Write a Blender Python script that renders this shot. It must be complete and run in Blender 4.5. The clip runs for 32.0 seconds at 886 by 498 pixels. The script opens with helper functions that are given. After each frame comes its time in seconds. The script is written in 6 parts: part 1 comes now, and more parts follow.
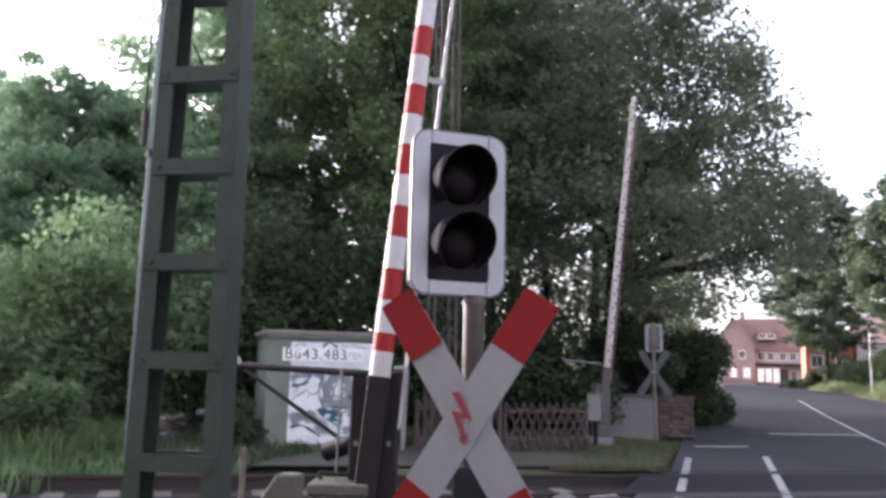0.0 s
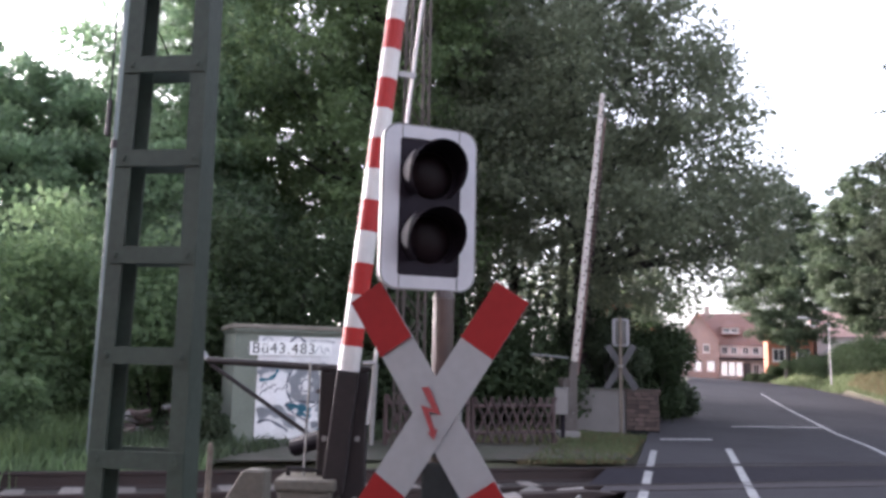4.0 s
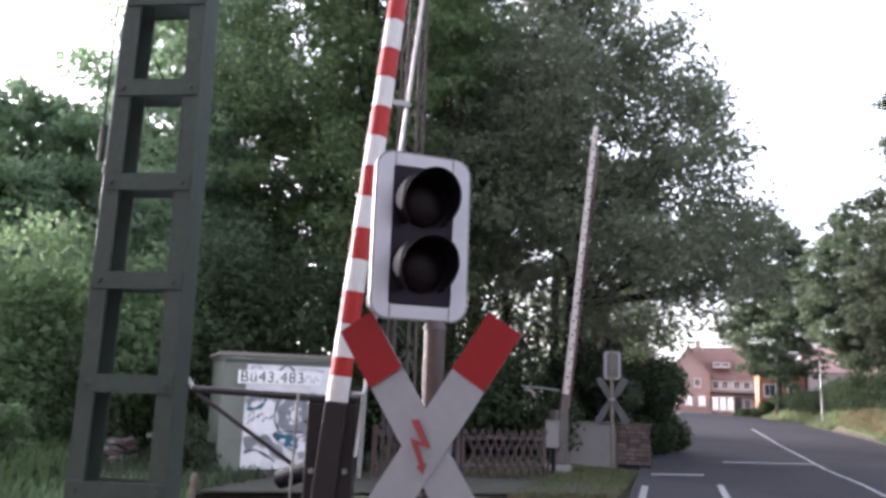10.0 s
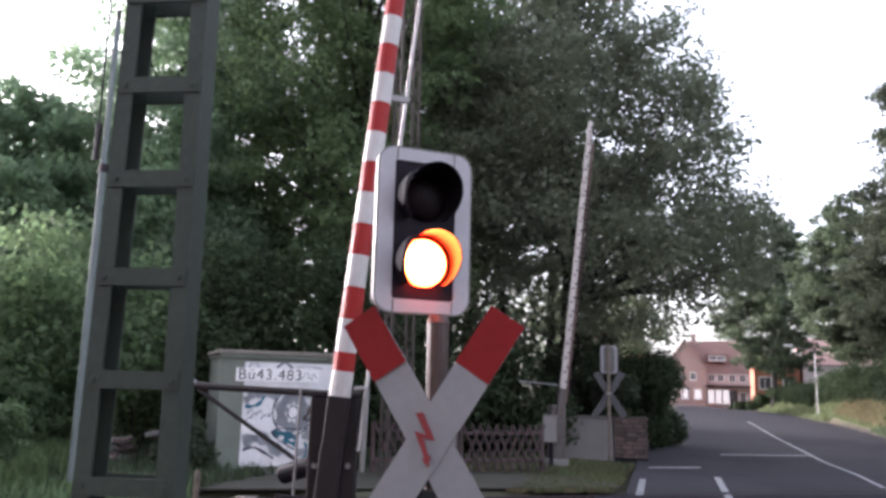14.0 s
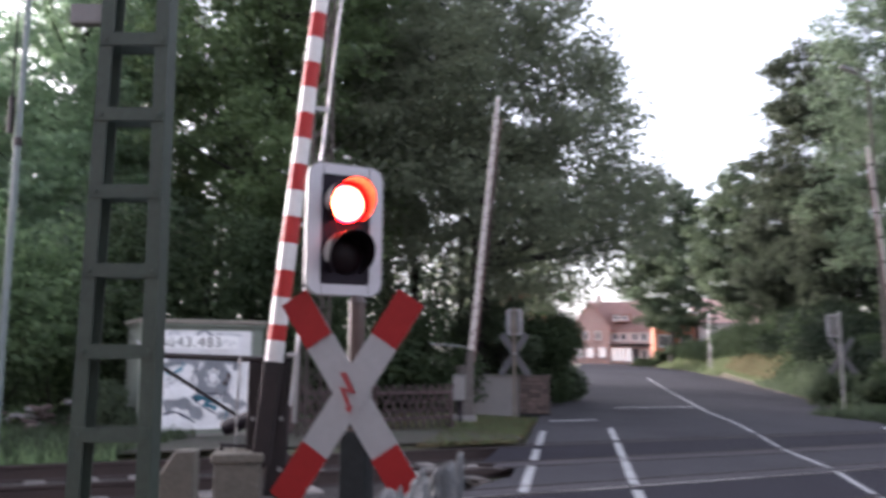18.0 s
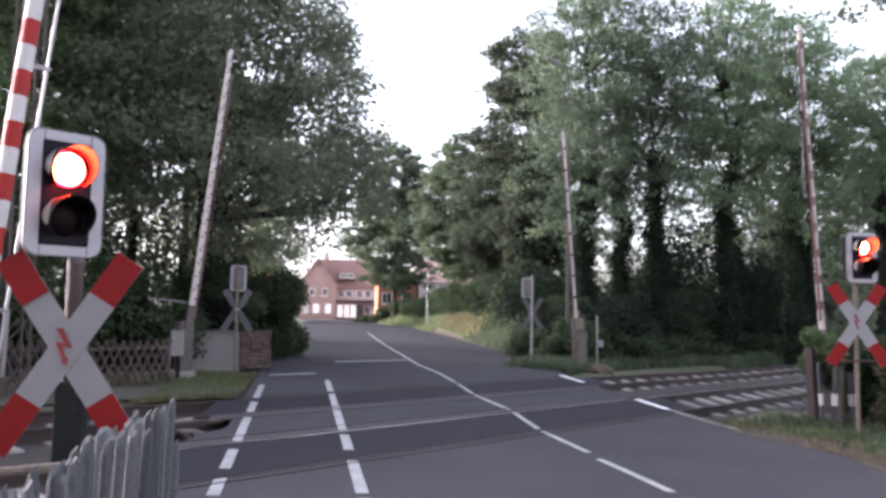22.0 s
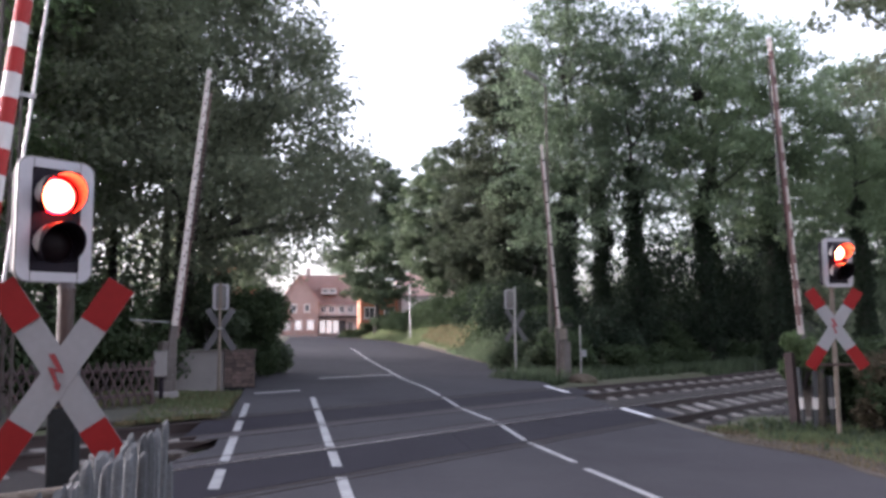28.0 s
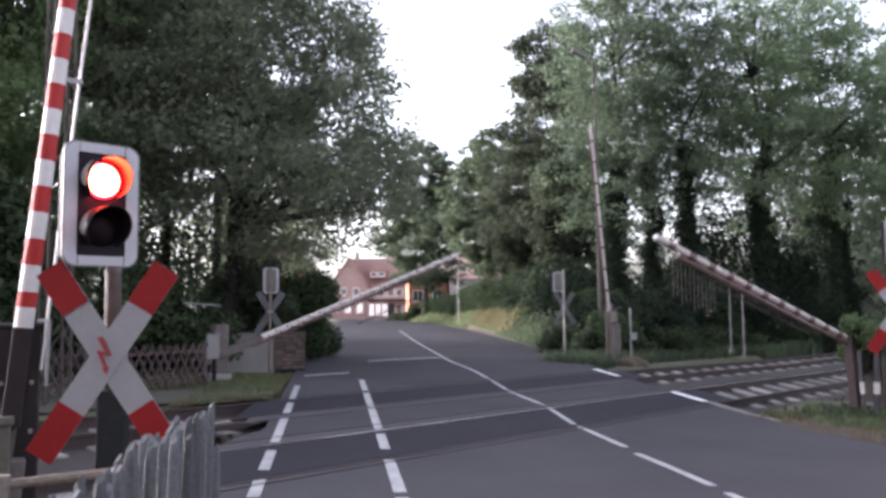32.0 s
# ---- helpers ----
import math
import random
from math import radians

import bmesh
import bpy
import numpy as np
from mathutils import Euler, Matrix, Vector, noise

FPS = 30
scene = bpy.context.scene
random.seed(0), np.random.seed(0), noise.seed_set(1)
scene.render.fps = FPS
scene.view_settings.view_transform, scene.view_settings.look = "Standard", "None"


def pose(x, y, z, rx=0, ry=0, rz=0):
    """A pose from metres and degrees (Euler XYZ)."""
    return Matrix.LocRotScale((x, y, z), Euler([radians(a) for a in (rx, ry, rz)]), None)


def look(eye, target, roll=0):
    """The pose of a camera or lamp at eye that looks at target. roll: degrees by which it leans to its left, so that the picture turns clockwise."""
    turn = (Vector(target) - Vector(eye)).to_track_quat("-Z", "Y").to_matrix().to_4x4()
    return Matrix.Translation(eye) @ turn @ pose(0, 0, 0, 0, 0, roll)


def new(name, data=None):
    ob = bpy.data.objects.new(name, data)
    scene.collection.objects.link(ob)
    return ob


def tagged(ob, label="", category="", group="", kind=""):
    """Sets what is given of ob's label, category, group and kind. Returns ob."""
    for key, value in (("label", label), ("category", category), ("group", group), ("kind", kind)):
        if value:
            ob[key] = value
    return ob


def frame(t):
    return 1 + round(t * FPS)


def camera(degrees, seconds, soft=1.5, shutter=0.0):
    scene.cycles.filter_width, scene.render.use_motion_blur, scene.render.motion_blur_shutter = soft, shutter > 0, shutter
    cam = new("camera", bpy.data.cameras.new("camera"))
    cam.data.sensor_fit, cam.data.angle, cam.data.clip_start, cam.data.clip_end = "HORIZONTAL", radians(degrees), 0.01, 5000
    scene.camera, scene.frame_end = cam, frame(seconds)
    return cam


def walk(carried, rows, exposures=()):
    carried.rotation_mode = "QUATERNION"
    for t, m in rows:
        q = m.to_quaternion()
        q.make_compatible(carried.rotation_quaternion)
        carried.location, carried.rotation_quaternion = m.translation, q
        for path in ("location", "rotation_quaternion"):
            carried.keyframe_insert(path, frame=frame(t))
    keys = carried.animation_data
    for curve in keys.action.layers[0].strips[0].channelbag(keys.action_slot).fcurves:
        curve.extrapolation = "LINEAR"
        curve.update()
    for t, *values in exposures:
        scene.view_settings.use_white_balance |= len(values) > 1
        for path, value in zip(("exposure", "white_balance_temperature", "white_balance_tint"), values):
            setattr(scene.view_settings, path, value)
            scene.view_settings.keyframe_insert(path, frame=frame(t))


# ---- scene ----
cam = camera(59.3, 32.0, 3.2, 0.9)
PATH = [
    (0, (0.102, 0.385, 1.627), (-0.639, 2.219, 1.921), 1.3),
    (0.5, (0.099, 0.381, 1.628), (-0.613, 2.229, 1.904), 2.2),
    (1, (0.094, 0.397, 1.627), (-0.61, 2.248, 1.908), 2.3),
    (1.5, (0.093, 0.389, 1.625), (-0.623, 2.236, 1.904), 2.5),
    (2, (0.106, 0.361, 1.624), (-0.594, 2.217, 1.878), 2.6),
    (2.5, (0.1, 0.364, 1.627), (-0.608, 2.219, 1.868), 2.0),
    (3, (0.11, 0.355, 1.628), (-0.562, 2.22, 1.896), 0.9),
    (3.5, (0.096, 0.376, 1.628), (-0.569, 2.242, 1.904), 1.2),
    (5.5, (0.095, 0.409, 1.639), (-0.585, 2.267, 1.931), 1.5),
    (6, (0.082, 0.441, 1.634), (-0.602, 2.301, 1.909), 1.5),
    (6.5, (0.081, 0.435, 1.629), (-0.593, 2.295, 1.919), 1.7),
    (7, (0.085, 0.42, 1.629), (-0.589, 2.28, 1.925), 2.0),
    (7.5, (0.086, 0.414, 1.627), (-0.601, 2.267, 1.934), 1.7),
    (8, (0.082, 0.432, 1.627), (-0.596, 2.289, 1.934), 1.9),
    (8.5, (0.078, 0.45, 1.624), (-0.6, 2.304, 1.943), 1.8),
    (9, (0.091, 0.425, 1.625), (-0.569, 2.286, 1.943), 2.1),
    (9.5, (0.083, 0.447, 1.625), (-0.537, 2.32, 1.957), 1.9),
    (10, (0.082, 0.427, 1.633), (-0.564, 2.286, 1.991), 2.0),
    (10.5, (0.091, 0.398, 1.629), (-0.556, 2.256, 1.989), 2.2),
    (11, (0.082, 0.412, 1.626), (-0.557, 2.277, 1.962), 1.6),
    (11.5, (0.079, 0.39, 1.625), (-0.549, 2.26, 1.955), 1.7),
    (12, (0.075, 0.397, 1.632), (-0.546, 2.258, 2.023), 2.2),
    (12.5, (0.068, 0.418, 1.623), (-0.553, 2.272, 2.043), 1.3),
    (13, (0.07, 0.401, 1.627), (-0.554, 2.261, 2.018), 2.1),
    (13.5, (0.071, 0.388, 1.628), (-0.567, 2.251, 1.978), 2.0),
    (14, (0.063, 0.405, 1.622), (-0.571, 2.269, 1.971), 1.4),
    (14.5, (0.075, 0.395, 1.626), (-0.563, 2.263, 1.948), 1.6),
    (16.5, (0.129, 0.313, 1.59), (-0.492, 2.182, 1.935), -0.1),
    (17, (0.064, 0.314, 1.582), (-0.425, 2.245, 1.759), -0.7),
    (17.5, (0.113, 0.138, 1.601), (-0.42, 2.043, 1.895), -0.6),
    (18, (0.287, -0.323, 1.631), (-0.136, 1.614, 1.89), 0.3),
    (18.5, (0.36, -0.737, 1.632), (0.088, 1.229, 1.878), 0.6),
    (19, (0.355, -0.8, 1.652), (0.313, 1.188, 1.865), -1.0),
    (19.5, (0.388, -0.788, 1.653), (0.684, 1.185, 1.802), 0.7),
    (20, (0.399, -0.806, 1.647), (0.666, 1.172, 1.776), -0.4),
    (20.5, (0.396, -0.812, 1.649), (0.575, 1.175, 1.792), -0.7),
    (21, (0.415, -0.872, 1.656), (0.565, 1.117, 1.811), 0.0),
    (21.5, (0.412, -0.868, 1.652), (0.649, 1.111, 1.818), 0.2),
    (22, (0.425, -0.903, 1.649), (0.683, 1.074, 1.804), 0.9),
    (22.5, (0.409, -0.92, 1.645), (0.667, 1.058, 1.801), 1.5),
    (23, (0.373, -0.96, 1.658), (0.683, 1.006, 1.845), 1.7),
    (23.5, (0.365, -0.969, 1.656), (0.666, 1.0, 1.83), 1.1),
    (24, (0.371, -0.985, 1.652), (0.667, 0.986, 1.806), 1.0),
    (24.5, (0.371, -0.975, 1.657), (0.639, 1.0, 1.827), 0.8),
    (25, (0.372, -0.987, 1.654), (0.662, 0.984, 1.822), 1.0),
    (25.5, (0.373, -0.991, 1.651), (0.683, 0.979, 1.806), 0.7),
    (27.5, (0.379, -0.957, 1.666), (0.695, 1.006, 1.883), -0.7),
    (28, (0.388, -0.979, 1.665), (0.693, 0.988, 1.853), -0.5),
    (28.5, (0.385, -0.96, 1.657), (0.675, 1.011, 1.831), -1.1),
    (29, (0.372, -0.932, 1.655), (0.688, 1.035, 1.824), -0.5),
    (29.5, (0.385, -0.938, 1.66), (0.702, 1.028, 1.849), -0.8),
    (30, (0.393, -0.946, 1.659), (0.706, 1.022, 1.834), -1.0),
    (30.5, (0.373, -0.914, 1.664), (0.558, 1.067, 1.862), -0.8),
    (31, (0.395, -0.942, 1.664), (0.572, 1.043, 1.832), -1.1),
    (31.5, (0.392, -0.894, 1.66), (0.573, 1.092, 1.808), -1.1),
    (32, (0.415, -0.899, 1.664), (0.598, 1.088, 1.81), -0.6),
]
walk(cam, [(t, look(eye, target, roll)) for t, eye, target, roll in PATH], exposures=[(t, stops, 5980, 22) for t, stops in ((0.0, 2.92), (6.0, 3.0), (12.1, 3.0), (12.6, 2.78), (17.0, 2.72), (18.0, 2.82), (19.5, 3.0), (25.5, 2.95), (28.0, 2.72), (31.0, 2.78), (32.0, 2.9))])

# ---- light: bright overcast evening sky, a weak wide sun low over the far end of the road ----
SUN_EL, SUN_AZ = radians(10), radians(-72)   # azimuth from +y, to the left
world = bpy.data.worlds.new("sky")
scene.world = world
world.use_nodes = True
wn = world.node_tree.nodes
wl = world.node_tree.links
wn.clear()
w_out = wn.new("ShaderNodeOutputWorld")
w_bg = wn.new("ShaderNodeBackground")
w_sky = wn.new("ShaderNodeTexSky")
w_sky.sky_type = "NISHITA"
w_sky.sun_disc = False
w_sky.sun_elevation = SUN_EL
w_sky.sun_rotation = SUN_AZ
w_sky.air_density, w_sky.dust_density, w_sky.ozone_density = 1.0, 4.0, 1.0
w_hsv = wn.new("ShaderNodeHueSaturation")
w_hsv.inputs["Saturation"].default_value = 0.3
w_bg.inputs["Strength"].default_value = 0.15
wl.new(w_sky.outputs["Color"], w_hsv.inputs["Color"])
wl.new(w_hsv.outputs["Color"], w_bg.inputs["Color"])
wl.new(w_bg.outputs["Background"], w_out.inputs["Surface"])
sun = new("sun", bpy.data.lights.new("sun", "SUN"))
sun.data.energy, sun.data.angle, sun.data.color = 0.7, radians(14), (1.0, 0.9, 0.8)
sun.matrix_world = look((60 * math.sin(SUN_AZ), 60 * math.cos(SUN_AZ), 60 * math.tan(SUN_EL)), (0, 0, 0))

# ---- materials ----


def mat(name, base, rough=0.8, metal=0.0, vary=0.2, scale=6.0, bump=0.15, fine=60.0, second=None, second_at=0.55, spots=0.0, island=False, spec=0.5, random_hue=0.0):
    """Procedural surface: two colours mixed by large blotches, fine grain and bump."""
    m = bpy.data.materials.new(name)
    m.use_nodes = True
    n, l = m.node_tree.nodes, m.node_tree.links
    b = n["Principled BSDF"]
    b.inputs["Roughness"].default_value = rough
    b.inputs["Metallic"].default_value = metal
    b.inputs["Specular IOR Level"].default_value = spec
    co = n.new("ShaderNodeTexCoord")
    big = n.new("ShaderNodeTexNoise")
    big.inputs["Scale"].default_value = scale
    big.inputs["Detail"].default_value = 6.0
    big.inputs["Roughness"].default_value = 0.62
    sm = n.new("ShaderNodeTexNoise")
    sm.inputs["Scale"].default_value = fine
    sm.inputs["Detail"].default_value = 4.0
    l.new(co.outputs["Object"], big.inputs["Vector"])
    l.new(co.outputs["Object"], sm.inputs["Vector"])
    ramp = n.new("ShaderNodeValToRGB")
    second = second or tuple(c * (1 - vary) for c in base)
    ramp.color_ramp.elements[0].position, ramp.color_ramp.elements[0].color = second_at - 0.18, (*base, 1)
    ramp.color_ramp.elements[1].position, ramp.color_ramp.elements[1].color = second_at + 0.18, (*second, 1)
    l.new(big.outputs["Fac"], ramp.inputs["Fac"])
    val = n.new("ShaderNodeMapRange")
    val.inputs["From Min"].default_value, val.inputs["From Max"].default_value = 0.25, 0.75
    val.inputs["To Min"].default_value, val.inputs["To Max"].default_value = 1 - vary, 1 + vary * 0.7
    l.new(sm.outputs["Fac"], val.inputs["Value"])
    hsv = n.new("ShaderNodeHueSaturation")
    l.new(ramp.outputs["Color"], hsv.inputs["Color"])
    if island or random_hue:
        if island:
            g = n.new("ShaderNodeNewGeometry")
            src = g.outputs["Random Per Island"]
        else:
            g = n.new("ShaderNodeObjectInfo")
            src = g.outputs["Random"]
        mr = n.new("ShaderNodeMapRange")
        mr.inputs["To Min"].default_value, mr.inputs["To Max"].default_value = 0.6, 1.4
        l.new(src, mr.inputs["Value"])
        mu = n.new("ShaderNodeMath")
        mu.operation = "MULTIPLY"
        l.new(val.outputs["Result"], mu.inputs[0])
        l.new(mr.outputs["Result"], mu.inputs[1])
        l.new(mu.outputs["Value"], hsv.inputs["Value"])
    else:
        l.new(val.outputs["Result"], hsv.inputs["Value"])
    l.new(hsv.outputs["Color"], b.inputs["Base Color"])
    if bump:
        bp = n.new("ShaderNodeBump")
        bp.inputs["Strength"].default_value = bump
        bp.inputs["Distance"].default_value = 0.02
        l.new(sm.outputs["Fac"], bp.inputs["Height"])
        l.new(bp.outputs["Normal"], b.inputs["Normal"])
    return m


def leaf_mat(name, base, light, thin=0.52, shine=1.7, gloss=0.25):
    m = bpy.data.materials.new(name)
    m.use_nodes = True
    n, l = m.node_tree.nodes, m.node_tree.links
    b = n["Principled BSDF"]
    out = n["Material Output"]
    b.inputs["Roughness"].default_value = 0.55
    b.inputs["Specular IOR Level"].default_value = gloss
    g = n.new("ShaderNodeNewGeometry")
    ramp = n.new("ShaderNodeValToRGB")
    ramp.color_ramp.elements[0].color, ramp.color_ramp.elements[1].color = (*base, 1), (*light, 1)
    co = n.new("ShaderNodeTexCoord")
    ns = n.new("ShaderNodeTexNoise")
    ns.inputs["Scale"].default_value = 0.45
    l.new(co.outputs["Object"], ns.inputs["Vector"])
    mx = n.new("ShaderNodeMath")
    mx.operation = "MULTIPLY_ADD"
    l.new(g.outputs["Random Per Island"], mx.inputs[0])
    mx.inputs[1].default_value = 0.6
    sub = n.new("ShaderNodeMath")
    sub.operation = "SUBTRACT"
    sub.inputs[1].default_value = 0.25
    l.new(ns.outputs["Fac"], sub.inputs[0])
    l.new(sub.outputs["Value"], mx.inputs[2])
    l.new(mx.outputs["Value"], ramp.inputs["Fac"])
    dull = n.new("ShaderNodeHueSaturation")
    dull.inputs["Saturation"].default_value = 0.92
    l.new(ramp.outputs["Color"], dull.inputs["Color"])
    l.new(dull.outputs["Color"], b.inputs["Base Color"])
    tr = n.new("ShaderNodeBsdfTranslucent")
    hs = n.new("ShaderNodeHueSaturation")
    hs.inputs["Value"].default_value = shine
    l.new(dull.outputs["Color"], hs.inputs["Color"])
    l.new(hs.outputs["Color"], tr.inputs["Color"])
    ms = n.new("ShaderNodeMixShader")
    ms.inputs["Fac"].default_value = thin
    l.new(b.outputs["BSDF"], ms.inputs[1])
    l.new(tr.outputs["BSDF"], ms.inputs[2])
    l.new(ms.outputs["Shader"], out.inputs["Surface"])
    return m


def glow_mat(name, rim, core, strength):
    """A lit lamp lens: hot in the middle, coloured towards its edge."""
    m = bpy.data.materials.new(name)
    m.use_nodes = True
    n, l = m.node_tree.nodes, m.node_tree.links
    b = n["Principled BSDF"]
    co = n.new("ShaderNodeTexCoord")
    ln = n.new("ShaderNodeVectorMath")
    ln.operation = "LENGTH"
    l.new(co.outputs["Object"], ln.inputs[0])
    ramp = n.new("ShaderNodeValToRGB")
    ramp.color_ramp.elements[0].position, ramp.color_ramp.elements[0].color = 0.035, (*core, 1)
    ramp.color_ramp.elements[1].position, ramp.color_ramp.elements[1].color = 0.078, (*rim, 1)
    l.new(ln.outputs["Value"], ramp.inputs["Fac"])
    b.inputs["Base Color"].default_value = (0.05, 0.01, 0.01, 1)
    l.new(ramp.outputs["Color"], b.inputs["Emission Color"])
    b.inputs["Emission Strength"].default_value = strength
    return m


ASPHALT = mat("asphalt", (0.067, 0.065, 0.07), 0.95, spec=0.03, vary=0.16, scale=0.35, fine=90, bump=0.25, second=(0.052, 0.05, 0.055))
ASPHALT_PATCH = mat("asphalt_patch", (0.07, 0.064, 0.068), 0.9, spec=0.12, vary=0.18, scale=0.9, fine=90, bump=0.25, second=(0.062, 0.058, 0.064))
RUBBER = mat("rubber_panel", (0.024, 0.022, 0.029), 0.85, spec=0.15, vary=0.18, scale=1.5, fine=70, bump=0.15)
PAINT_LINE = mat("road_paint", (0.34, 0.34, 0.345), 0.6, vary=0.25, scale=4, fine=50, second=(0.19, 0.19, 0.192), second_at=0.58)
PAINT_FRESH = mat("fresh_road_paint", (0.78, 0.78, 0.8), 0.6, vary=0.08, scale=4, fine=50)
CONCRETE = mat("concrete", (0.2, 0.19, 0.183), 0.9, vary=0.16, scale=1.5, fine=40, second=(0.17, 0.16, 0.155))
BEIGE = mat("beige_cabinet_paint", (0.1, 0.088, 0.072), 0.8, vary=0.25, scale=3, fine=40, bump=0.1, second=(0.066, 0.06, 0.048))
GRAVEL = mat("verge_gravel", (0.06, 0.052, 0.043), 0.95, vary=0.35, scale=2.0, fine=35, bump=0.7, second=(0.036, 0.044, 0.024))
CONCRETE_DARK = mat("weathered_concrete", (0.15, 0.14, 0.13), 0.9, vary=0.2, scale=2.5, fine=40, second=(0.12, 0.12, 0.1))
SLEEPER = mat("concrete_sleeper", (0.155, 0.145, 0.137), 0.9, vary=0.2, scale=3, fine=30, second=(0.2, 0.175, 0.16), random_hue=0.1)
# leaf litter colour, darkened to carry the shade of the trees above
WOOD_FLOOR_SHADED = mat("wood_floor", (0.026, 0.028, 0.018), 0.95, vary=0.35, scale=0.8, fine=16, bump=0.6, second=(0.05, 0.06, 0.028))
FAR_STEEL = mat("weathered_drive_steel", (0.088, 0.076, 0.07), 0.7, vary=0.25, scale=4, fine=40, bump=0.08, second=(0.055, 0.042, 0.037))
BALLAST = mat("ballast", (0.027, 0.021, 0.0195), 0.95, vary=0.35, scale=3, fine=30, bump=0.9, second=(0.019, 0.015, 0.0142))
BALLAST_STONE = mat("ballast_stone", (0.033, 0.026, 0.0245), 0.95, vary=0.3, scale=8, fine=40, bump=0.4, island=True)
RAIL_RUST = mat("rusty_rail", (0.03, 0.019, 0.017), 0.85, vary=0.25, scale=5, fine=60)
RAIL_DULL = mat("dull_rail_head", (0.035, 0.028, 0.027), 0.7, metal=0.0, spec=0.2, vary=0.2, scale=6, fine=80, bump=0.05)
RAIL_TOP = mat("worn_rail_head", (0.45, 0.43, 0.42), 0.35, metal=1.0, vary=0.1, scale=6, fine=80, bump=0.05)
DIRT = mat("verge_dirt", (0.072, 0.052, 0.038), 0.95, vary=0.3, scale=1.6, fine=22, bump=0.6, second=(0.05, 0.045, 0.026))
SOIL = mat("soil_and_grass", (0.055, 0.062, 0.03), 0.95, vary=0.35, scale=0.6, fine=14, bump=0.6, second=(0.085, 0.072, 0.052), second_at=0.58)
BANK = mat("dry_grass_bank", (0.055, 0.053, 0.028), 0.95, vary=0.3, scale=0.4, fine=18, bump=0.6, second=(0.095, 0.076, 0.042), second_at=0.55)
SIGN_WHITE = mat("sign_white", (0.19, 0.196, 0.205), 0.42, vary=0.07, scale=4, fine=30, bump=0.02, second=(0.2, 0.203, 0.212))
SIGN_RED = mat("sign_red", (0.18, 0.011, 0.011), 0.5, spec=0.15, vary=0.08, scale=4, fine=30, bump=0.02)
MARK_RED = mat("mark_dark_red", (0.19, 0.018, 0.022), 0.45, vary=0.1, scale=6, fine=40, bump=0.02)
SIGN_BACK = mat("sign_back_grey", (0.075, 0.075, 0.08), 0.55, metal=0.2, vary=0.1, scale=4, fine=30, bump=0.03)
RIM_WHITE = mat("rim_white", (0.315, 0.31, 0.332), 0.4, vary=0.06, scale=5, fine=40, bump=0.02)
BLACK = mat("black_plate", (0.011, 0.008, 0.013), 0.6, spec=0.12, vary=0.2, scale=6, fine=50, bump=0.05)
HOOD_BLACK = mat("black_hood", (0.011, 0.008, 0.012), 0.55, spec=0.12, vary=0.2, scale=6, fine=50, bump=0.03)
LENS_DARK = mat("dark_lens", (0.007, 0.004, 0.005), 0.3, spec=0.06, vary=0.1, scale=10, fine=120, bump=0.2)
GREY_PAINT = mat("grey_paint", (0.12, 0.122, 0.12), 0.55, vary=0.12, scale=3, fine=40, bump=0.05, second=(0.11, 0.1, 0.095))
LAMP_OLIVE = mat("olive_lamp_paint", (0.05, 0.046, 0.034), 0.7, vary=0.2, scale=3, fine=40, bump=0.05, second=(0.036, 0.03, 0.024))
SOCKET_GREY = mat("socket_grey", (0.018, 0.02, 0.021), 0.7, spec=0.12, vary=0.25, scale=5, fine=40, bump=0.08)
DARK_STEEL = mat("dark_brown_steel", (0.014, 0.011, 0.012), 0.5, spec=0.25, vary=0.2, scale=3, fine=40, bump=0.05, second=(0.022, 0.016, 0.016))
POST_BROWN = mat("brown_post_paint", (0.034, 0.018, 0.015), 0.42, vary=0.2, scale=4, fine=40, bump=0.05, second=(0.05, 0.03, 0.025))
GALV = mat("galvanised_steel", (0.27, 0.27, 0.27), 0.45, metal=0.7, vary=0.12, scale=5, fine=40, bump=0.04)
MAST_GREEN = mat("mast_green_grey", (0.034, 0.047, 0.036), 0.65, spec=0.3, vary=0.2, scale=2, fine=40, bump=0.08, second=(0.024, 0.031, 0.025))
BOOM_WHITE = mat("boom_white", (0.5, 0.48, 0.47), 0.4, vary=0.08, scale=4, fine=30, bump=0.02, second=(0.42, 0.4, 0.385))
BOOM_CREAM = mat("boom_cream", (0.46, 0.41, 0.385), 0.5, vary=0.1, scale=4, fine=30, bump=0.03, second=(0.36, 0.31, 0.285))
BOOM_BROWN = mat("boom_brown", (0.1, 0.045, 0.042), 0.5, vary=0.2, scale=4, fine=30, bump=0.03, second=(0.15, 0.09, 0.08))
BOOM_RED = mat("boom_red", (0.3, 0.02, 0.018), 0.45, spec=0.2, vary=0.08, scale=4, fine=30, bump=0.02)
HUT_WALL = mat("hut_render", (0.16, 0.18, 0.15), 0.9, vary=0.15, scale=1.2, fine=30, second=(0.115, 0.13, 0.105))
HUT_WHITE = mat("hut_white_paint", (0.66, 0.66, 0.67), 0.8, vary=0.1, scale=2, fine=30, second=(0.5, 0.5, 0.5))
HUT_ROOF = mat("hut_roof_felt", (0.21, 0.19, 0.16), 0.9, vary=0.2, scale=2, fine=30, second=(0.13, 0.12, 0.1))
PLATE = mat("plate_white", (0.75, 0.75, 0.74), 0.5, vary=0.05, bump=0.02)
INK = mat("black_ink", (0.02, 0.02, 0.02), 0.6, vary=0.1, bump=0.0)
SPRAY_GREY = mat("spray_grey", (0.36, 0.38, 0.41), 0.8, vary=0.2, scale=6, fine=40, bump=0.05)
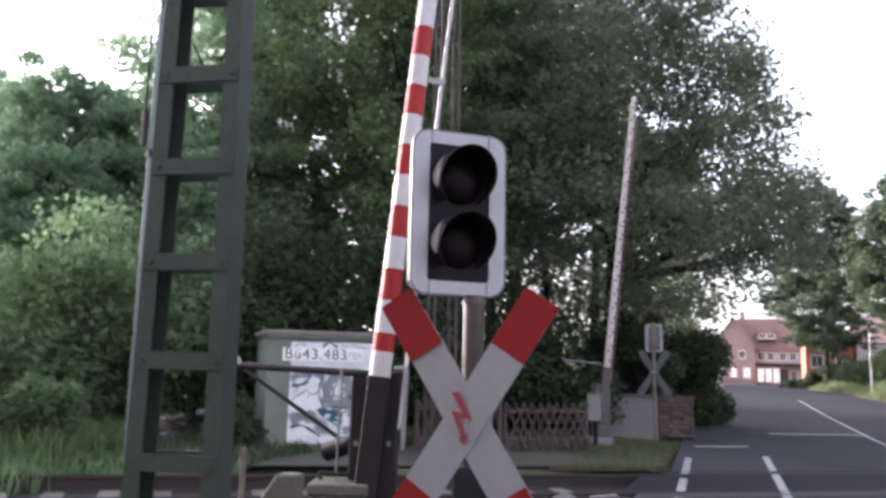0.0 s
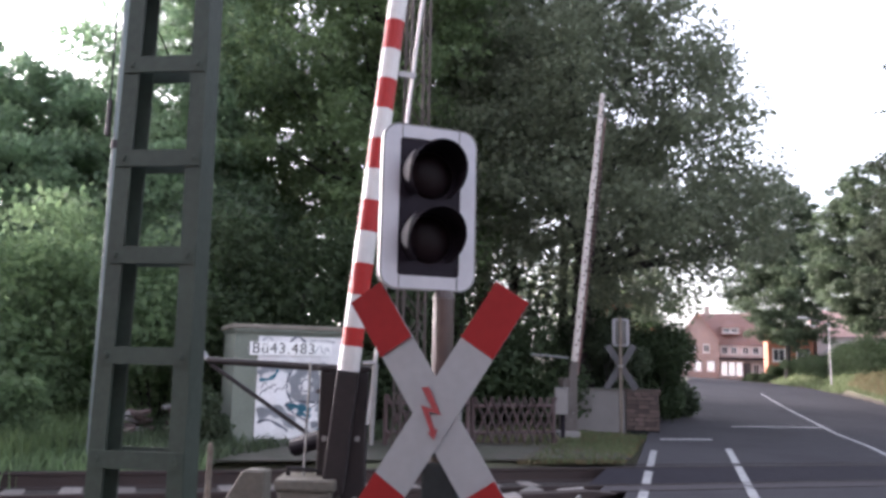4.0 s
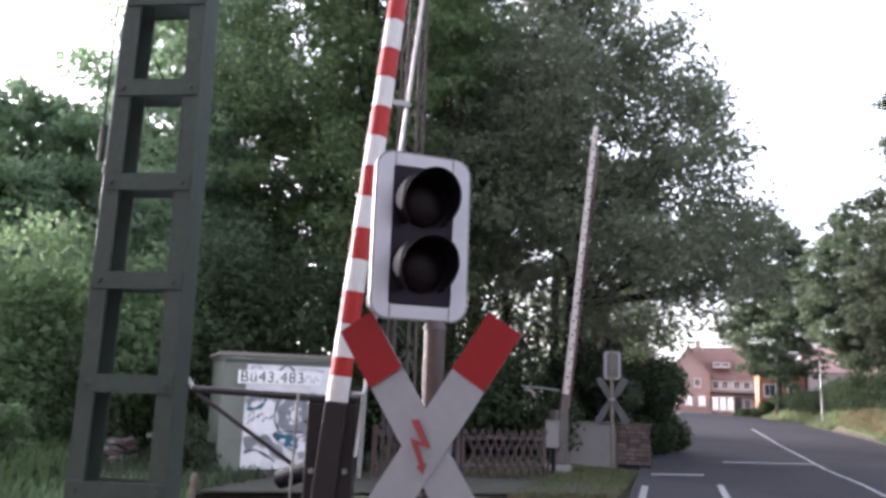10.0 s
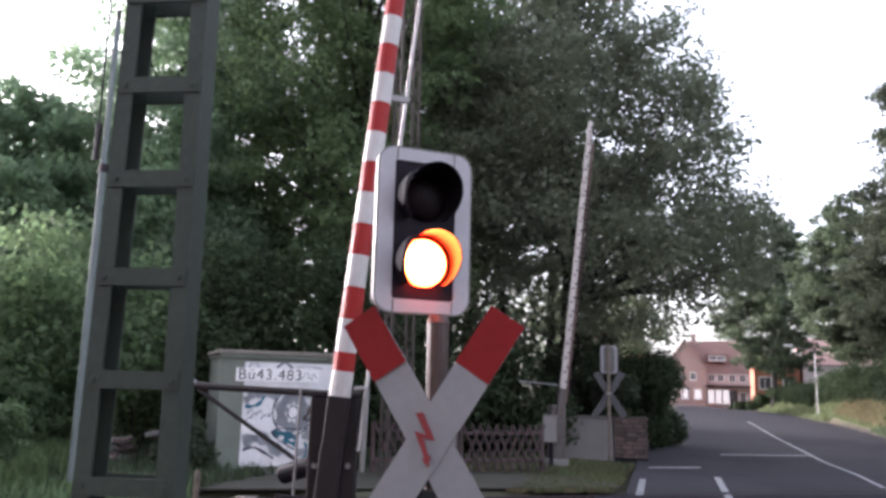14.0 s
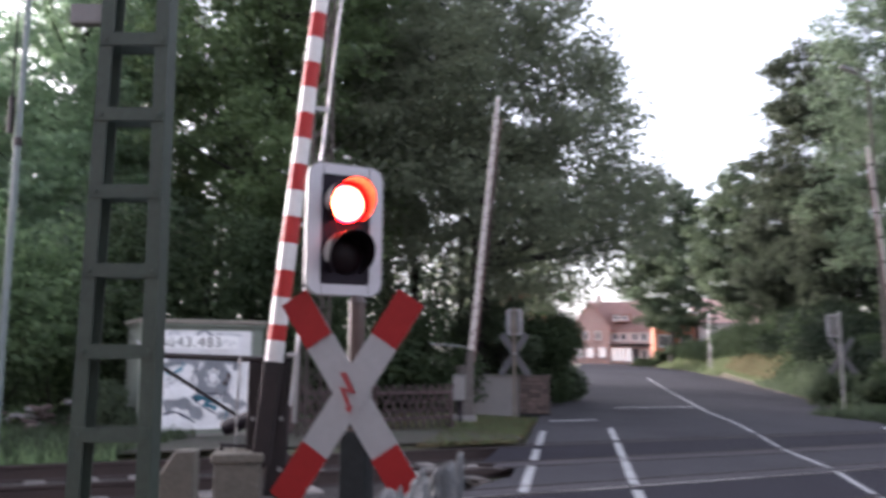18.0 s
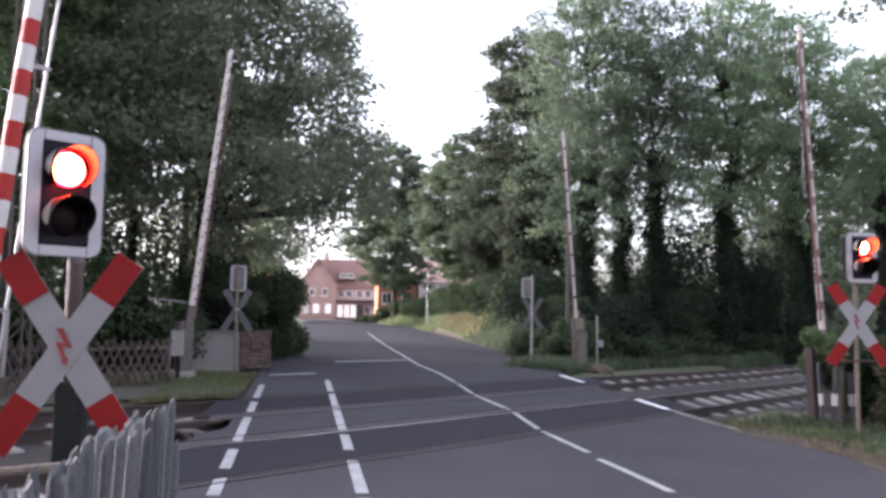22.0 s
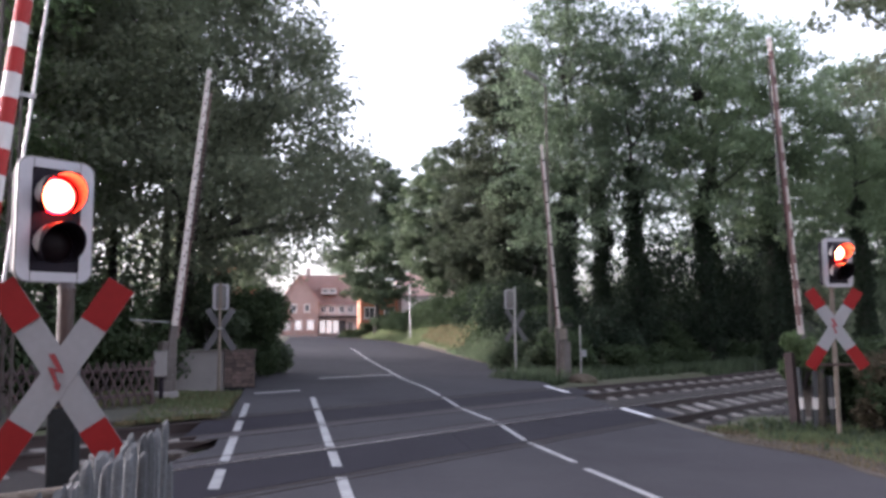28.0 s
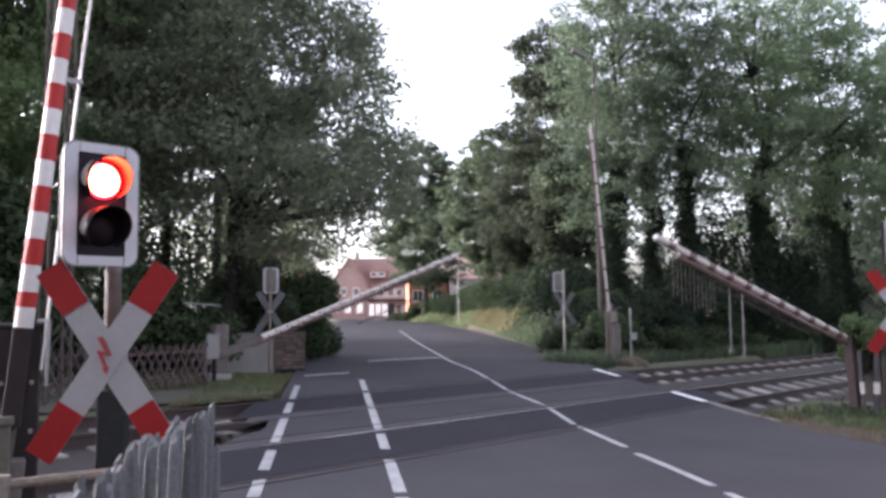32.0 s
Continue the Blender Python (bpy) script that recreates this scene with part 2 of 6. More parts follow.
SPRAY_TEAL = mat("spray_teal", (0.06, 0.22, 0.3), 0.8, vary=0.2, scale=6, fine=40, bump=0.05)
SPRAY_DARK = mat("spray_slate", (0.12, 0.13, 0.17), 0.8, vary=0.2, scale=6, fine=40, bump=0.05)
FENCE_WOOD = mat("stained_fence_wood", (0.05, 0.033, 0.033), 0.8, vary=0.25, scale=8, fine=60, second=(0.07, 0.047, 0.045), random_hue=0.2)
PICKET_GREY = mat("weathered_picket", (0.076, 0.082, 0.088), 0.85, vary=0.35, scale=9, fine=60, bump=0.4, second=(0.066, 0.068, 0.07), random_hue=0.15)
OLD_WOOD = mat("old_wood", (0.17, 0.14, 0.115), 0.9, vary=0.3, scale=8, fine=50, bump=0.4, second=(0.11, 0.09, 0.07))
STONE_RED = mat("wall_stone", (0.105, 0.075, 0.066), 0.9, vary=0.25, scale=4, fine=40, bump=0.3, second=(0.075, 0.055, 0.049), random_hue=0.2)
BARK = mat("bark", (0.026, 0.022, 0.02), 0.95, vary=0.3, scale=5, fine=30, bump=0.8)
LEAF_A = leaf_mat("leaf_maple", (0.048, 0.078, 0.034), (0.115, 0.165, 0.064))
LEAF_B = leaf_mat("leaf_street_tree", (0.034, 0.05, 0.029), (0.074, 0.1, 0.053))
LEAF_C = leaf_mat("leaf_dark", (0.068, 0.08, 0.052), (0.145, 0.165, 0.104), 0.62, 2.2)
LEAF_G = leaf_mat("leaf_tall_wood", (0.07, 0.1, 0.056), (0.15, 0.195, 0.108), 0.62, 2.2)
LEAF_E = leaf_mat("leaf_back_wood", (0.05, 0.072, 0.046), (0.1, 0.138, 0.08))
LEAF_D = leaf_mat("leaf_blue_green", (0.09, 0.142, 0.09), (0.19, 0.265, 0.15), 0.6, 2.1)
LEAF_F = leaf_mat("leaf_green_shrub", (0.06, 0.098, 0.048), (0.135, 0.195, 0.09), 0.6, 2.1)
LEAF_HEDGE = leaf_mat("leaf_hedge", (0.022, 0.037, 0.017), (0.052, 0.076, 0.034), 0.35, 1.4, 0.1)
# ivy green taken near black: the wood's shade is put into the colour
LEAF_IVY_SHADED = leaf_mat("leaf_ivy_shaded", (0.01, 0.018, 0.011), (0.025, 0.036, 0.022), 0.25, 1.3, 0.05)
# darker leaf for the bank trees, their backlit look put into the colour
LEAF_BACKLIT = leaf_mat("leaf_bank_backlit", (0.022, 0.029, 0.019), (0.058, 0.072, 0.043), 0.4, 1.6, 0.1)
LEAF_DEAD = leaf_mat("leaf_withered_ivy", (0.05, 0.042, 0.028), (0.105, 0.088, 0.055), 0.4, 1.4, 0.1)
GRASS = leaf_mat("grass_blade", (0.06, 0.083, 0.038), (0.13, 0.158, 0.072))
GRASS_DRY = leaf_mat("dry_grass_blade", (0.085, 0.07, 0.037), (0.16, 0.13, 0.068))
LITTER = mat("fallen_leaves", (0.14, 0.105, 0.07), 0.9, vary=0.3, scale=8, fine=40, bump=0.1, island=True)
# brick, roof and grey render are paled to carry the distance haze
BRICK_HAZED = mat("brown_brick_hazed", (0.42, 0.32, 0.29), 0.9, vary=0.2, scale=1, fine=12, bump=0.2, second=(0.36, 0.26, 0.235))
ROOF_RED_HAZED = mat("red_roof_hazed", (0.45, 0.29, 0.26), 0.8, vary=0.2, scale=1, fine=10, bump=0.3, second=(0.38, 0.23, 0.2))
RENDER_GREY_HAZED = mat("grey_render_hazed", (0.6, 0.54, 0.52), 0.9, vary=0.1, scale=1, fine=10)
RENDER_ORANGE = mat("orange_brick", (0.42, 0.17, 0.1), 0.9, vary=0.12, scale=1, fine=12, second=(0.35, 0.14, 0.085))
WINDOW_WHITE = mat("window_white", (0.78, 0.78, 0.78), 0.4, vary=0.05, bump=0.0)
GLASS_DARK = mat("window_glass", (0.06, 0.065, 0.075), 0.08, vary=0.1, bump=0.0)
LIT_GLASS = glow_mat("lit_shop_window", (1.0, 0.93, 0.86), (1.0, 0.93, 0.86), 0.16)
GLOW_RED = glow_mat("red_lamp_lit", (1.0, 0.0015, 0.001), (1.0, 0.2, 0.05), 30.0)
GLOW_AMBER = glow_mat("amber_lamp_lit", (1.0, 0.02, 0.001), (1.0, 0.4, 0.06), 30.0)

# ---- helpers ----


def part(name, bm, material, parent=None, label="", kind=""):
    """Links a bmesh as one mesh object under a thing or part."""
    me = bpy.data.meshes.new(name)
    bm.normal_update()
    bm.to_mesh(me)
    bm.free()
    me.materials.append(material)
    ob = new(name, me)
    ob.parent = parent
    return tagged(ob, label, kind=kind)


def raw(name, verts, faces, material, parent=None, label="", kind=""):
    me = bpy.data.meshes.new(name)
    me.from_pydata(verts, [], faces)
    me.materials.append(material)
    ob = new(name, me)
    ob.parent = parent
    return tagged(ob, label, kind=kind)


def shared(name, me, m, parent):
    ob = new(name, me)
    ob.parent = parent
    ob.matrix_basis = m
    return ob


def empty(name, m, label, category, group=""):
    ob = new(name)
    ob.matrix_basis = m
    return tagged(ob, label, category, group)


def block(bm, cx, cy, cz, sx, sy, sz, turn=None, bevel=0.0):
    """A box, bevelled when asked, added to bm."""
    r = bmesh.ops.create_cube(bm, size=1.0)
    vs = r["verts"]
    bmesh.ops.scale(bm, vec=(sx, sy, sz), verts=vs)
    if bevel:
        es = list({e for v in vs for e in v.link_edges})
        b = bmesh.ops.bevel(bm, geom=es, offset=bevel, segments=2, affect="EDGES", profile=0.5)
        vs = list({v for f in b["faces"] for v in f.verts} | {v for v in vs if v.is_valid})
    if turn is not None:
        bmesh.ops.transform(bm, matrix=turn, verts=vs)
    bmesh.ops.translate(bm, vec=(cx, cy, cz), verts=vs)
    return vs


def rod(bm, a, b, r0, r1=None, seg=12):
    """A round bar from a to b."""
    a, b = Vector(a), Vector(b)
    d = b - a
    m = Matrix.Translation((a + b) / 2) @ d.to_track_quat("Z", "Y").to_matrix().to_4x4()
    return bmesh.ops.create_cone(bm, cap_ends=True, segments=seg, radius1=r0, radius2=r0 if r1 is None else r1, depth=d.length, matrix=m)["verts"]


def plate(bm, outline, depth, m=None):
    """A flat outline in x and z, extruded by depth along y."""
    front = [bm.verts.new((x, 0.0, z)) for x, z in outline]
    back = [bm.verts.new((x, depth, z)) for x, z in outline]
    bm.faces.new(front)
    bm.faces.new(back[::-1])
    k = len(outline)
    for i in range(k):
        bm.faces.new((front[(i + 1) % k], front[i], back[i], back[(i + 1) % k]))
    bmesh.ops.recalc_face_normals(bm, faces=bm.faces[:])
    if m is not None:
        bmesh.ops.transform(bm, matrix=m, verts=front + back)


def rounded(w, h, r, seg=6):
    """Outline of a rounded rectangle about the origin."""
    out = []
    for cx, cz, a0 in ((w / 2 - r, h / 2 - r, 0), (-w / 2 + r, h / 2 - r, 90), (-w / 2 + r, -h / 2 + r, 180), (w / 2 - r, -h / 2 + r, 270)):
        for i in range(seg + 1):
            a = radians(a0 + 90 * i / seg)
            out.append((cx + r * math.cos(a), cz + r * math.sin(a)))
    return out


def ring_plate(bm, outer, inner, depth):
    """A frame between two outlines of equal count, in x and z, extruded along y."""
    k = len(outer)
    lay = []
    for pts, y in ((outer, 0), (inner, 0), (inner, depth), (outer, depth)):
        lay.append([bm.verts.new((x, y, z)) for x, z in pts])
    for a, b in ((0, 1), (1, 2), (2, 3), (3, 0)):
        for i in range(k):
            j = (i + 1) % k
            bm.faces.new((lay[a][i], lay[a][j], lay[b][j], lay[b][i]))
    bmesh.ops.recalc_face_normals(bm, faces=bm.faces[:])


# ---- the plan: the tracks cross the road at a slant ----
SKEW = 40.2
UX, UY = math.cos(radians(SKEW)), math.sin(radians(SKEW))
TRACKS = (6.41, 10.1)          # distance of each track's middle, across the tracks


def along(u, n):
    """A place u metres along and n metres across the tracks."""
    return u * UX - n * UY, u * UY + n * UX


def across(x, y):
    return -UY * x + UX * y


def ground_z(x, y):
    return -0.026 * max(-10.0, min(14.0, x))


def centre_x(y):
    return 3.86 - 0.04 * y if y < 25 else 2.86 - 0.023 * (y - 25)


def left_x(y):
    return 0.95 - 0.045 * y if y < 25 else centre_x(y) - 3.0


def path_x(y):
    return -0.38 - 0.054 * y if y < 25 else left_x(y) - 1.6


EDGE = ((-40, 7.05), (8.5, 7.05), (11.2, 6.6), (15, 6.6), (22, 7.05), (32, 7.75), (50, 8.1), (78, 7.4), (92, 4.6), (104, 2.6), (140, 2.6))


def right_x(y):
    """The road's border on the far lane's side; it bends in before the houses."""
    for (y0, x0), (y1, x1) in zip(EDGE, EDGE[1:]):
        if y <= y1:
            return x0 + (x1 - x0) * (y - y0) / (y1 - y0)
    return EDGE[-1][1]

# ---- ground ----


def build_ground():
    xs = [-300, -120, -60] + [-40 + i for i in range(0, 91)] + [70, 120, 300]
    ys = [-200, -60, -20] + [-12 + i for i in range(0, 93)] + [100, 130, 200, 400]
    verts, faces = [], []
    for y in ys:
        for x in xs:
            n = across(x, y)
            low = 0.34 if 5.0 < n < 11.6 else 0.05
            bump_z = 0.05 * noise.noise((x * 0.4, y * 0.4, 0)) if abs(n - 8.2) > 4 else 0.0
            if -2.2 < x < 7.5:
                low, bump_z = max(low, 0.2), 0.0
            verts.append((x, y, ground_z(x, y) - low + bump_z))
    k = len(xs)
    for j in range(len(ys) - 1):
        for i in range(k - 1):
            a = j * k + i
            faces.append((a, a + 1, a + k + 1, a + k))
    g = raw("ground", verts, faces, SOIL, kind="structure")
    tagged(g, "soil and rough grass ground reaching far off", "ground")


def strip(name, material, lo, hi, y0, y1, step, top=0.0, thick=0.3, label="", category=""):
    """A slab between two borders that are functions of y."""
    bm = bmesh.new()
    rows = []
    y = y0
    count = max(1, round((y1 - y0) / step))
    for i in range(count + 1):
        y = y0 + (y1 - y0) * i / count
        a, b = lo(y), hi(y)
        mid = [a + (b - a) * j / 6 for j in range(7)]
        rows.append([bm.verts.new((x, y, ground_z(x, y) + top)) for x in mid] + [bm.verts.new((x, y, ground_z(x, y) + top - thick)) for x in reversed(mid)])
    for r0, r1 in zip(rows, rows[1:]):
        k = len(r0)
        for i in range(k):
            j = (i + 1) % k
            bm.faces.new((r0[i], r0[j], r1[j], r1[i]))
    bm.faces.new(rows[0][::-1])
    bm.faces.new(rows[-1])
    bmesh.ops.recalc_face_normals(bm, faces=bm.faces[:])
    return tagged(part(name, bm, material, kind="structure"), label, category)


def slant_patch(name, pts, material, top, label="", parent=None):
    """A thin flat layer on the road, its outline in x and y."""
    bm = bmesh.new()
    up = [bm.verts.new((x, y, ground_z(x, y) + top)) for x, y in pts]
    dn = [bm.verts.new((x, y, ground_z(x, y) + top - 0.02)) for x, y in pts]
    bm.faces.new(up)
    bm.faces.new(dn[::-1])
    for i in range(len(pts)):
        j = (i + 1) % len(pts)
        bm.faces.new((up[j], up[i], dn[i], dn[j]))
    bmesh.ops.recalc_face_normals(bm, faces=bm.faces[:])
    return part(name, bm, material, parent, label)


def road_cut(n, x):
    """The y at which the line at distance n across the tracks passes x."""
    return (n + UY * x) / UX


LINE = ((-10, 4.25), (6.75, 3.68), (8.1, 3.51), (8.6, 3.52), (10.35, 3.36), (12.6, 3.42), (14.9, 3.19), (16.2, 3.19), (17.6, 3.2), (20.3, 3.14), (23.6, 2.87), (25.6, 2.83), (35.6, 2.58), (55.6, 2.34))


def line_x(y):
    """The painted centre line kinks where it was renewed over the crossing."""
    for (y0, x0), (y1, x1) in zip(LINE, LINE[1:]):
        if y <= y1:
            return x0 + (x1 - x0) * (y - y0) / (y1 - y0)
    return LINE[-1][1]


def build_road():
    road = strip("road", ASPHALT, lambda y: path_x(y) - (0.5 if y < 9.6 else 0.12), lambda y: right_x(y), -10, 104, 1.0, label="grey asphalt road and footpath over the crossing", category="road")
    strip("road_junction", ASPHALT, lambda y: -40, lambda y: 60, 104, 112, 4.0, label="grey asphalt side road before the houses", category="road")
    # dashes of the left footpath border
    def dash(f, y0, y1, w, name="road_line", fresh=False):
        pts = [(f(y0) - w / 2, y0), (f(y0) + w / 2, y0), (f(y1) + w / 2, y1), (f(y1) - w / 2, y1)]
        slant_patch(name, pts, PAINT_FRESH if fresh else PAINT_LINE, 0.006, parent=road)
    for y0, y1 in ((2.4, 4.2), (4.5, 5.9), (6.15, 6.85), (7.28, 8.36), (8.88, 11.0), (11.53, 12.85), (13.4, 15.75)):
        dash(lambda y: path_x(y) + 0.09, y0, y1, 0.115)
    for y0, y1 in ((2.5, 4.4), (4.6, 6.1), (6.3, 7.8), (8.45, 9.55), (9.95, 12.2), (12.37, 14.5), (14.8, 17.2)):
        dash(left_x, y0, y1, 0.12)
    for y0, y1 in ((1.0, 3.2), (3.6, 6.2), (6.5, 8.15), (8.6, 10.22), (10.44, 12.35), (12.67, 14.95), (15.18, 17.4), (17.8, 25.9), (25.95, 36), (36.05, 54)):
        k = max(1, int((y1 - y0) / 0.7))
        for i in range(k):
            dash(line_x, y0 + (y1 - y0) * i / k, y0 + (y1 - y0) * (i + 1) / k, 0.088)
    for y0, y1 in ((13.35, 15.0), (18.75, 20.9)):
        dash(lambda y: 6.62 + 0.014 * (y - 13), y0, y1, 0.15, fresh=True)
    # stop bar of the footpath and stop line of the lane, along the tracks' slant
    slant_patch("road_line", [(-1.2, 18.05), (-0.15, 18.95), (-0.15, 19.15), (-1.2, 18.25)], PAINT_LINE, 0.006, parent=road)
    slant_patch("road_line", [(0.3, 23.35), (2.85, 25.6), (2.85, 25.8), (0.3, 23.55)], PAINT_LINE, 0.006, parent=road)
    # rubber panels between the rails, and the lighter patch between the tracks
    for n in TRACKS:
        for k in range(9):
            x0, x1 = -1.6 + k * 1.0, -1.6 + (k + 1) * 1.0 - 0.006
            a, b = n - 0.68, n + 0.68
            slant_patch("rubber_panel", [(x0, road_cut(a, x0)), (x1, road_cut(a, x1)), (x1, road_cut(b, x1)), (x0, road_cut(b, x0))], RUBBER, 0.004, parent=road)
    # darker edge strip outside the rails
    for n, s in ((TRACKS[0], 1), (TRACKS[1], -1)):
        a, b = n + s * 0.8, n + s * 1.15
        a, b = min(a, b), max(a, b)
        slant_patch("asphalt_seam", [(-1.4, road_cut(a, -1.4)), (6.5, road_cut(a, 6.5)), (6.5, road_cut(b, 6.5)), (-1.4, road_cut(b, -1.4))], ASPHALT_PATCH, 0.004, parent=road)


def build_seams():
    """Thin tar joints where the crossing surface meets the road."""
    road = bpy.data.objects["road"]
    for n, w in ((TRACKS[0] - 0.95, 0.035), (TRACKS[0] + 1.18, 0.03), (TRACKS[1] - 1.18, 0.03), (TRACKS[1] + 1.0, 0.035)):
        for k in range(7):
            x0, x1 = -1.4 + k * 1.12, -1.4 + (k + 1) * 1.12
            slant_patch("tar_joint", [(x0, road_cut(n, x0)), (x1, road_cut(n, x1)), (x1, road_cut(n + w, x1)), (x0, road_cut(n + w, x0))], RAIL_DULL, 0.0085, parent=road)


def bend(u):
    """The tracks bend away to the far side past the crossing."""
    return -0.0036 * max(0.0, u - 17.0) ** 2 if u < 45 else -2.82 - 0.2 * (u - 45)


def build_tracks():
    beds = set()
    for n in TRACKS:
        t = empty("railway_track", pose(0, 0, 0), "rusty steel rails on pale concrete sleepers in ballast", "railway track", "tracks of the crossing")
        for s in (-0.75, 0.75):
            bright = n < 8 and s > 0
            prof_r = [(-0.07, -0.2), (0.07, -0.2), (0.07, -0.185), (0.012, -0.165), (0.012, -0.045), (0.036, -0.035), (0.036, -0.004), (0.03, 0.0), (-0.03, 0.0), (-0.036, -0.004), (-0.036, -0.035), (-0.012, -0.045), (-0.012, -0.165), (-0.07, -0.185)]
            us = [-46 + i * 4 for i in range(34)]
            bm = bmesh.new()
            rows = []
            for u in us:
                ring = []
                for o, z in prof_r:
                    x, y = along(u, n + s + o + bend(u))
                    ring.append(bm.verts.new((x, y, ground_z(x, y) + z + 0.006)))
                rows.append(ring)
            for r0, r1 in zip(rows, rows[1:]):
                for i in range(len(prof_r)):
                    j = (i + 1) % len(prof_r)
                    bm.faces.new((r0[i], r0[j], r1[j], r1[i]))
            bmesh.ops.recalc_face_normals(bm, faces=bm.faces[:])
            rail = part("rail", bm, RAIL_RUST, t)
            bm = bmesh.new()
            rows = []
            for u in us:
                ring = []
                for o in ((-0.02, 0.02) if bright else (-0.026, 0.026)):
                    x, y = along(u, n + s + o + bend(u))
                    ring.append(bm.verts.new((x, y, ground_z(x, y) + 0.0095)))
                rows.append(ring)
            for r0, r1 in zip(rows, rows[1:]):
                bm.faces.new((r0[0], r0[1], r1[1], r1[0]))
            bmesh.ops.recalc_face_normals(bm, faces=bm.faces[:])
            part("rail_head", bm, RAIL_TOP if bright else RAIL_DULL, rail, "polished rail head" if bright else "dull worn rail head")
        # sleepers, left and right of the road
        bm = bmesh.new()
        block(bm, 0, 0, 0, 0.25, 2.5, 0.2, bevel=0.025)
        me = bpy.data.meshes.new("sleeper")
        bm.to_mesh(me)
        bm.free()
        me.materials.append(SLEEPER)
        u = -34.0
        while u < 62:
            x, y = along(u, n + bend(u))
            here = u
            u += 0.6 if x < 3 else 0.88
            if path_x(y) - 1.0 < x < right_x(y) + 1.0:
                continue
            beds.add(round(here, 3))
            shared("sleeper", me, pose(x, y, ground_z(x, y) - (0.262 if x < 3 else 0.22) + random.uniform(-0.006, 0.006), 0, 1.49 if -10 < x < 14 else 0, (SKEW if x < 3 else -6.0) - math.degrees(0.0072 * max(0.0, min(28.0, here - 17.0))) + random.uniform(-0.8, 0.8)) @ Matrix.Diagonal((1, 1 if x < 3 else 1.25, 1, 1)), t)
    # ballast stones
    rng = np.random.default_rng(5)
    base = np.array([(1, 0, 0), (-1, 0, 0), (0, 1, 0), (0, -1, 0), (0, 0, 1), (0, 0, -1)], float)
    tri = [(0, 2, 4), (2, 1, 4), (1, 3, 4), (3, 0, 4), (2, 0, 5), (1, 2, 5), (3, 1, 5), (0, 3, 5)]
    verts, faces = [], []
    for i in range(15000):
        u, n = rng.uniform(-16, 34), rng.uniform(4.9, 11.8)
        x, y = along(u, n + bend(u))
        if path_x(y) - 0.5 < x < right_x(y) + 0.25 or (x < 3 and any(abs(u - q) < 0.19 for q in beds) and min(abs(n - TRACKS[0]), abs(n - TRACKS[1])) < 1.27):
            continue
        sz = rng.uniform(0.022, 0.045)
        q = base * sz * rng.uniform(0.6, 1.2, (6, 3))
        q = q @ np.array(Euler(rng.uniform(0, 6, 3)).to_matrix())
        k = len(verts)
        z = ground_z(x, y) - (0.245 if x < 3 else 0.212) + rng.uniform(0, 0.02)
        verts.extend((q + (x, y, z)).tolist())
        faces.extend([(a + k, b + k, c + k) for a, b, c in tri])
    tagged(raw("ballast_stones", verts, faces, BALLAST_STONE, kind="stuff"), "loose grey-brown ballast stones between the rails", "ballast")
    for lo, hi in ((-40, None), (None, 70)):
        bm = bmesh.new()
        rows = []
        for i in range(21):
            row = []
            for j, (n, dz) in enumerate(((4.6, -0.34), (5.2, -0.225 if lo is not None else -0.192), (8.25, -0.2 if lo is not None else -0.175), (11.3, -0.225 if lo is not None else -0.192), (11.95, -0.34))):
                edge_x = -1.75 if lo is not None else 6.9
                ue = (edge_x + n * UY) / UX
                a, b = (lo, ue) if lo is not None else (ue, hi)
                u = a + (b - a) * i / 20
                x, y = along(u, n + bend(u))
                row.append(bm.verts.new((x, y, ground_z(x, y) + dz + 0.03)))
            rows.append(row)
        for r0, r1 in zip(rows, rows[1:]):
            for i in range(4):
                bm.faces.new((r0[i], r0[i + 1], r1[i + 1], r1[i]))
        bmesh.ops.recalc_face_normals(bm, faces=bm.faces[:])
        tagged(part("ballast_bed", bm, BALLAST, kind="structure"), "brown-grey ballast bed of the railway", "ballast")


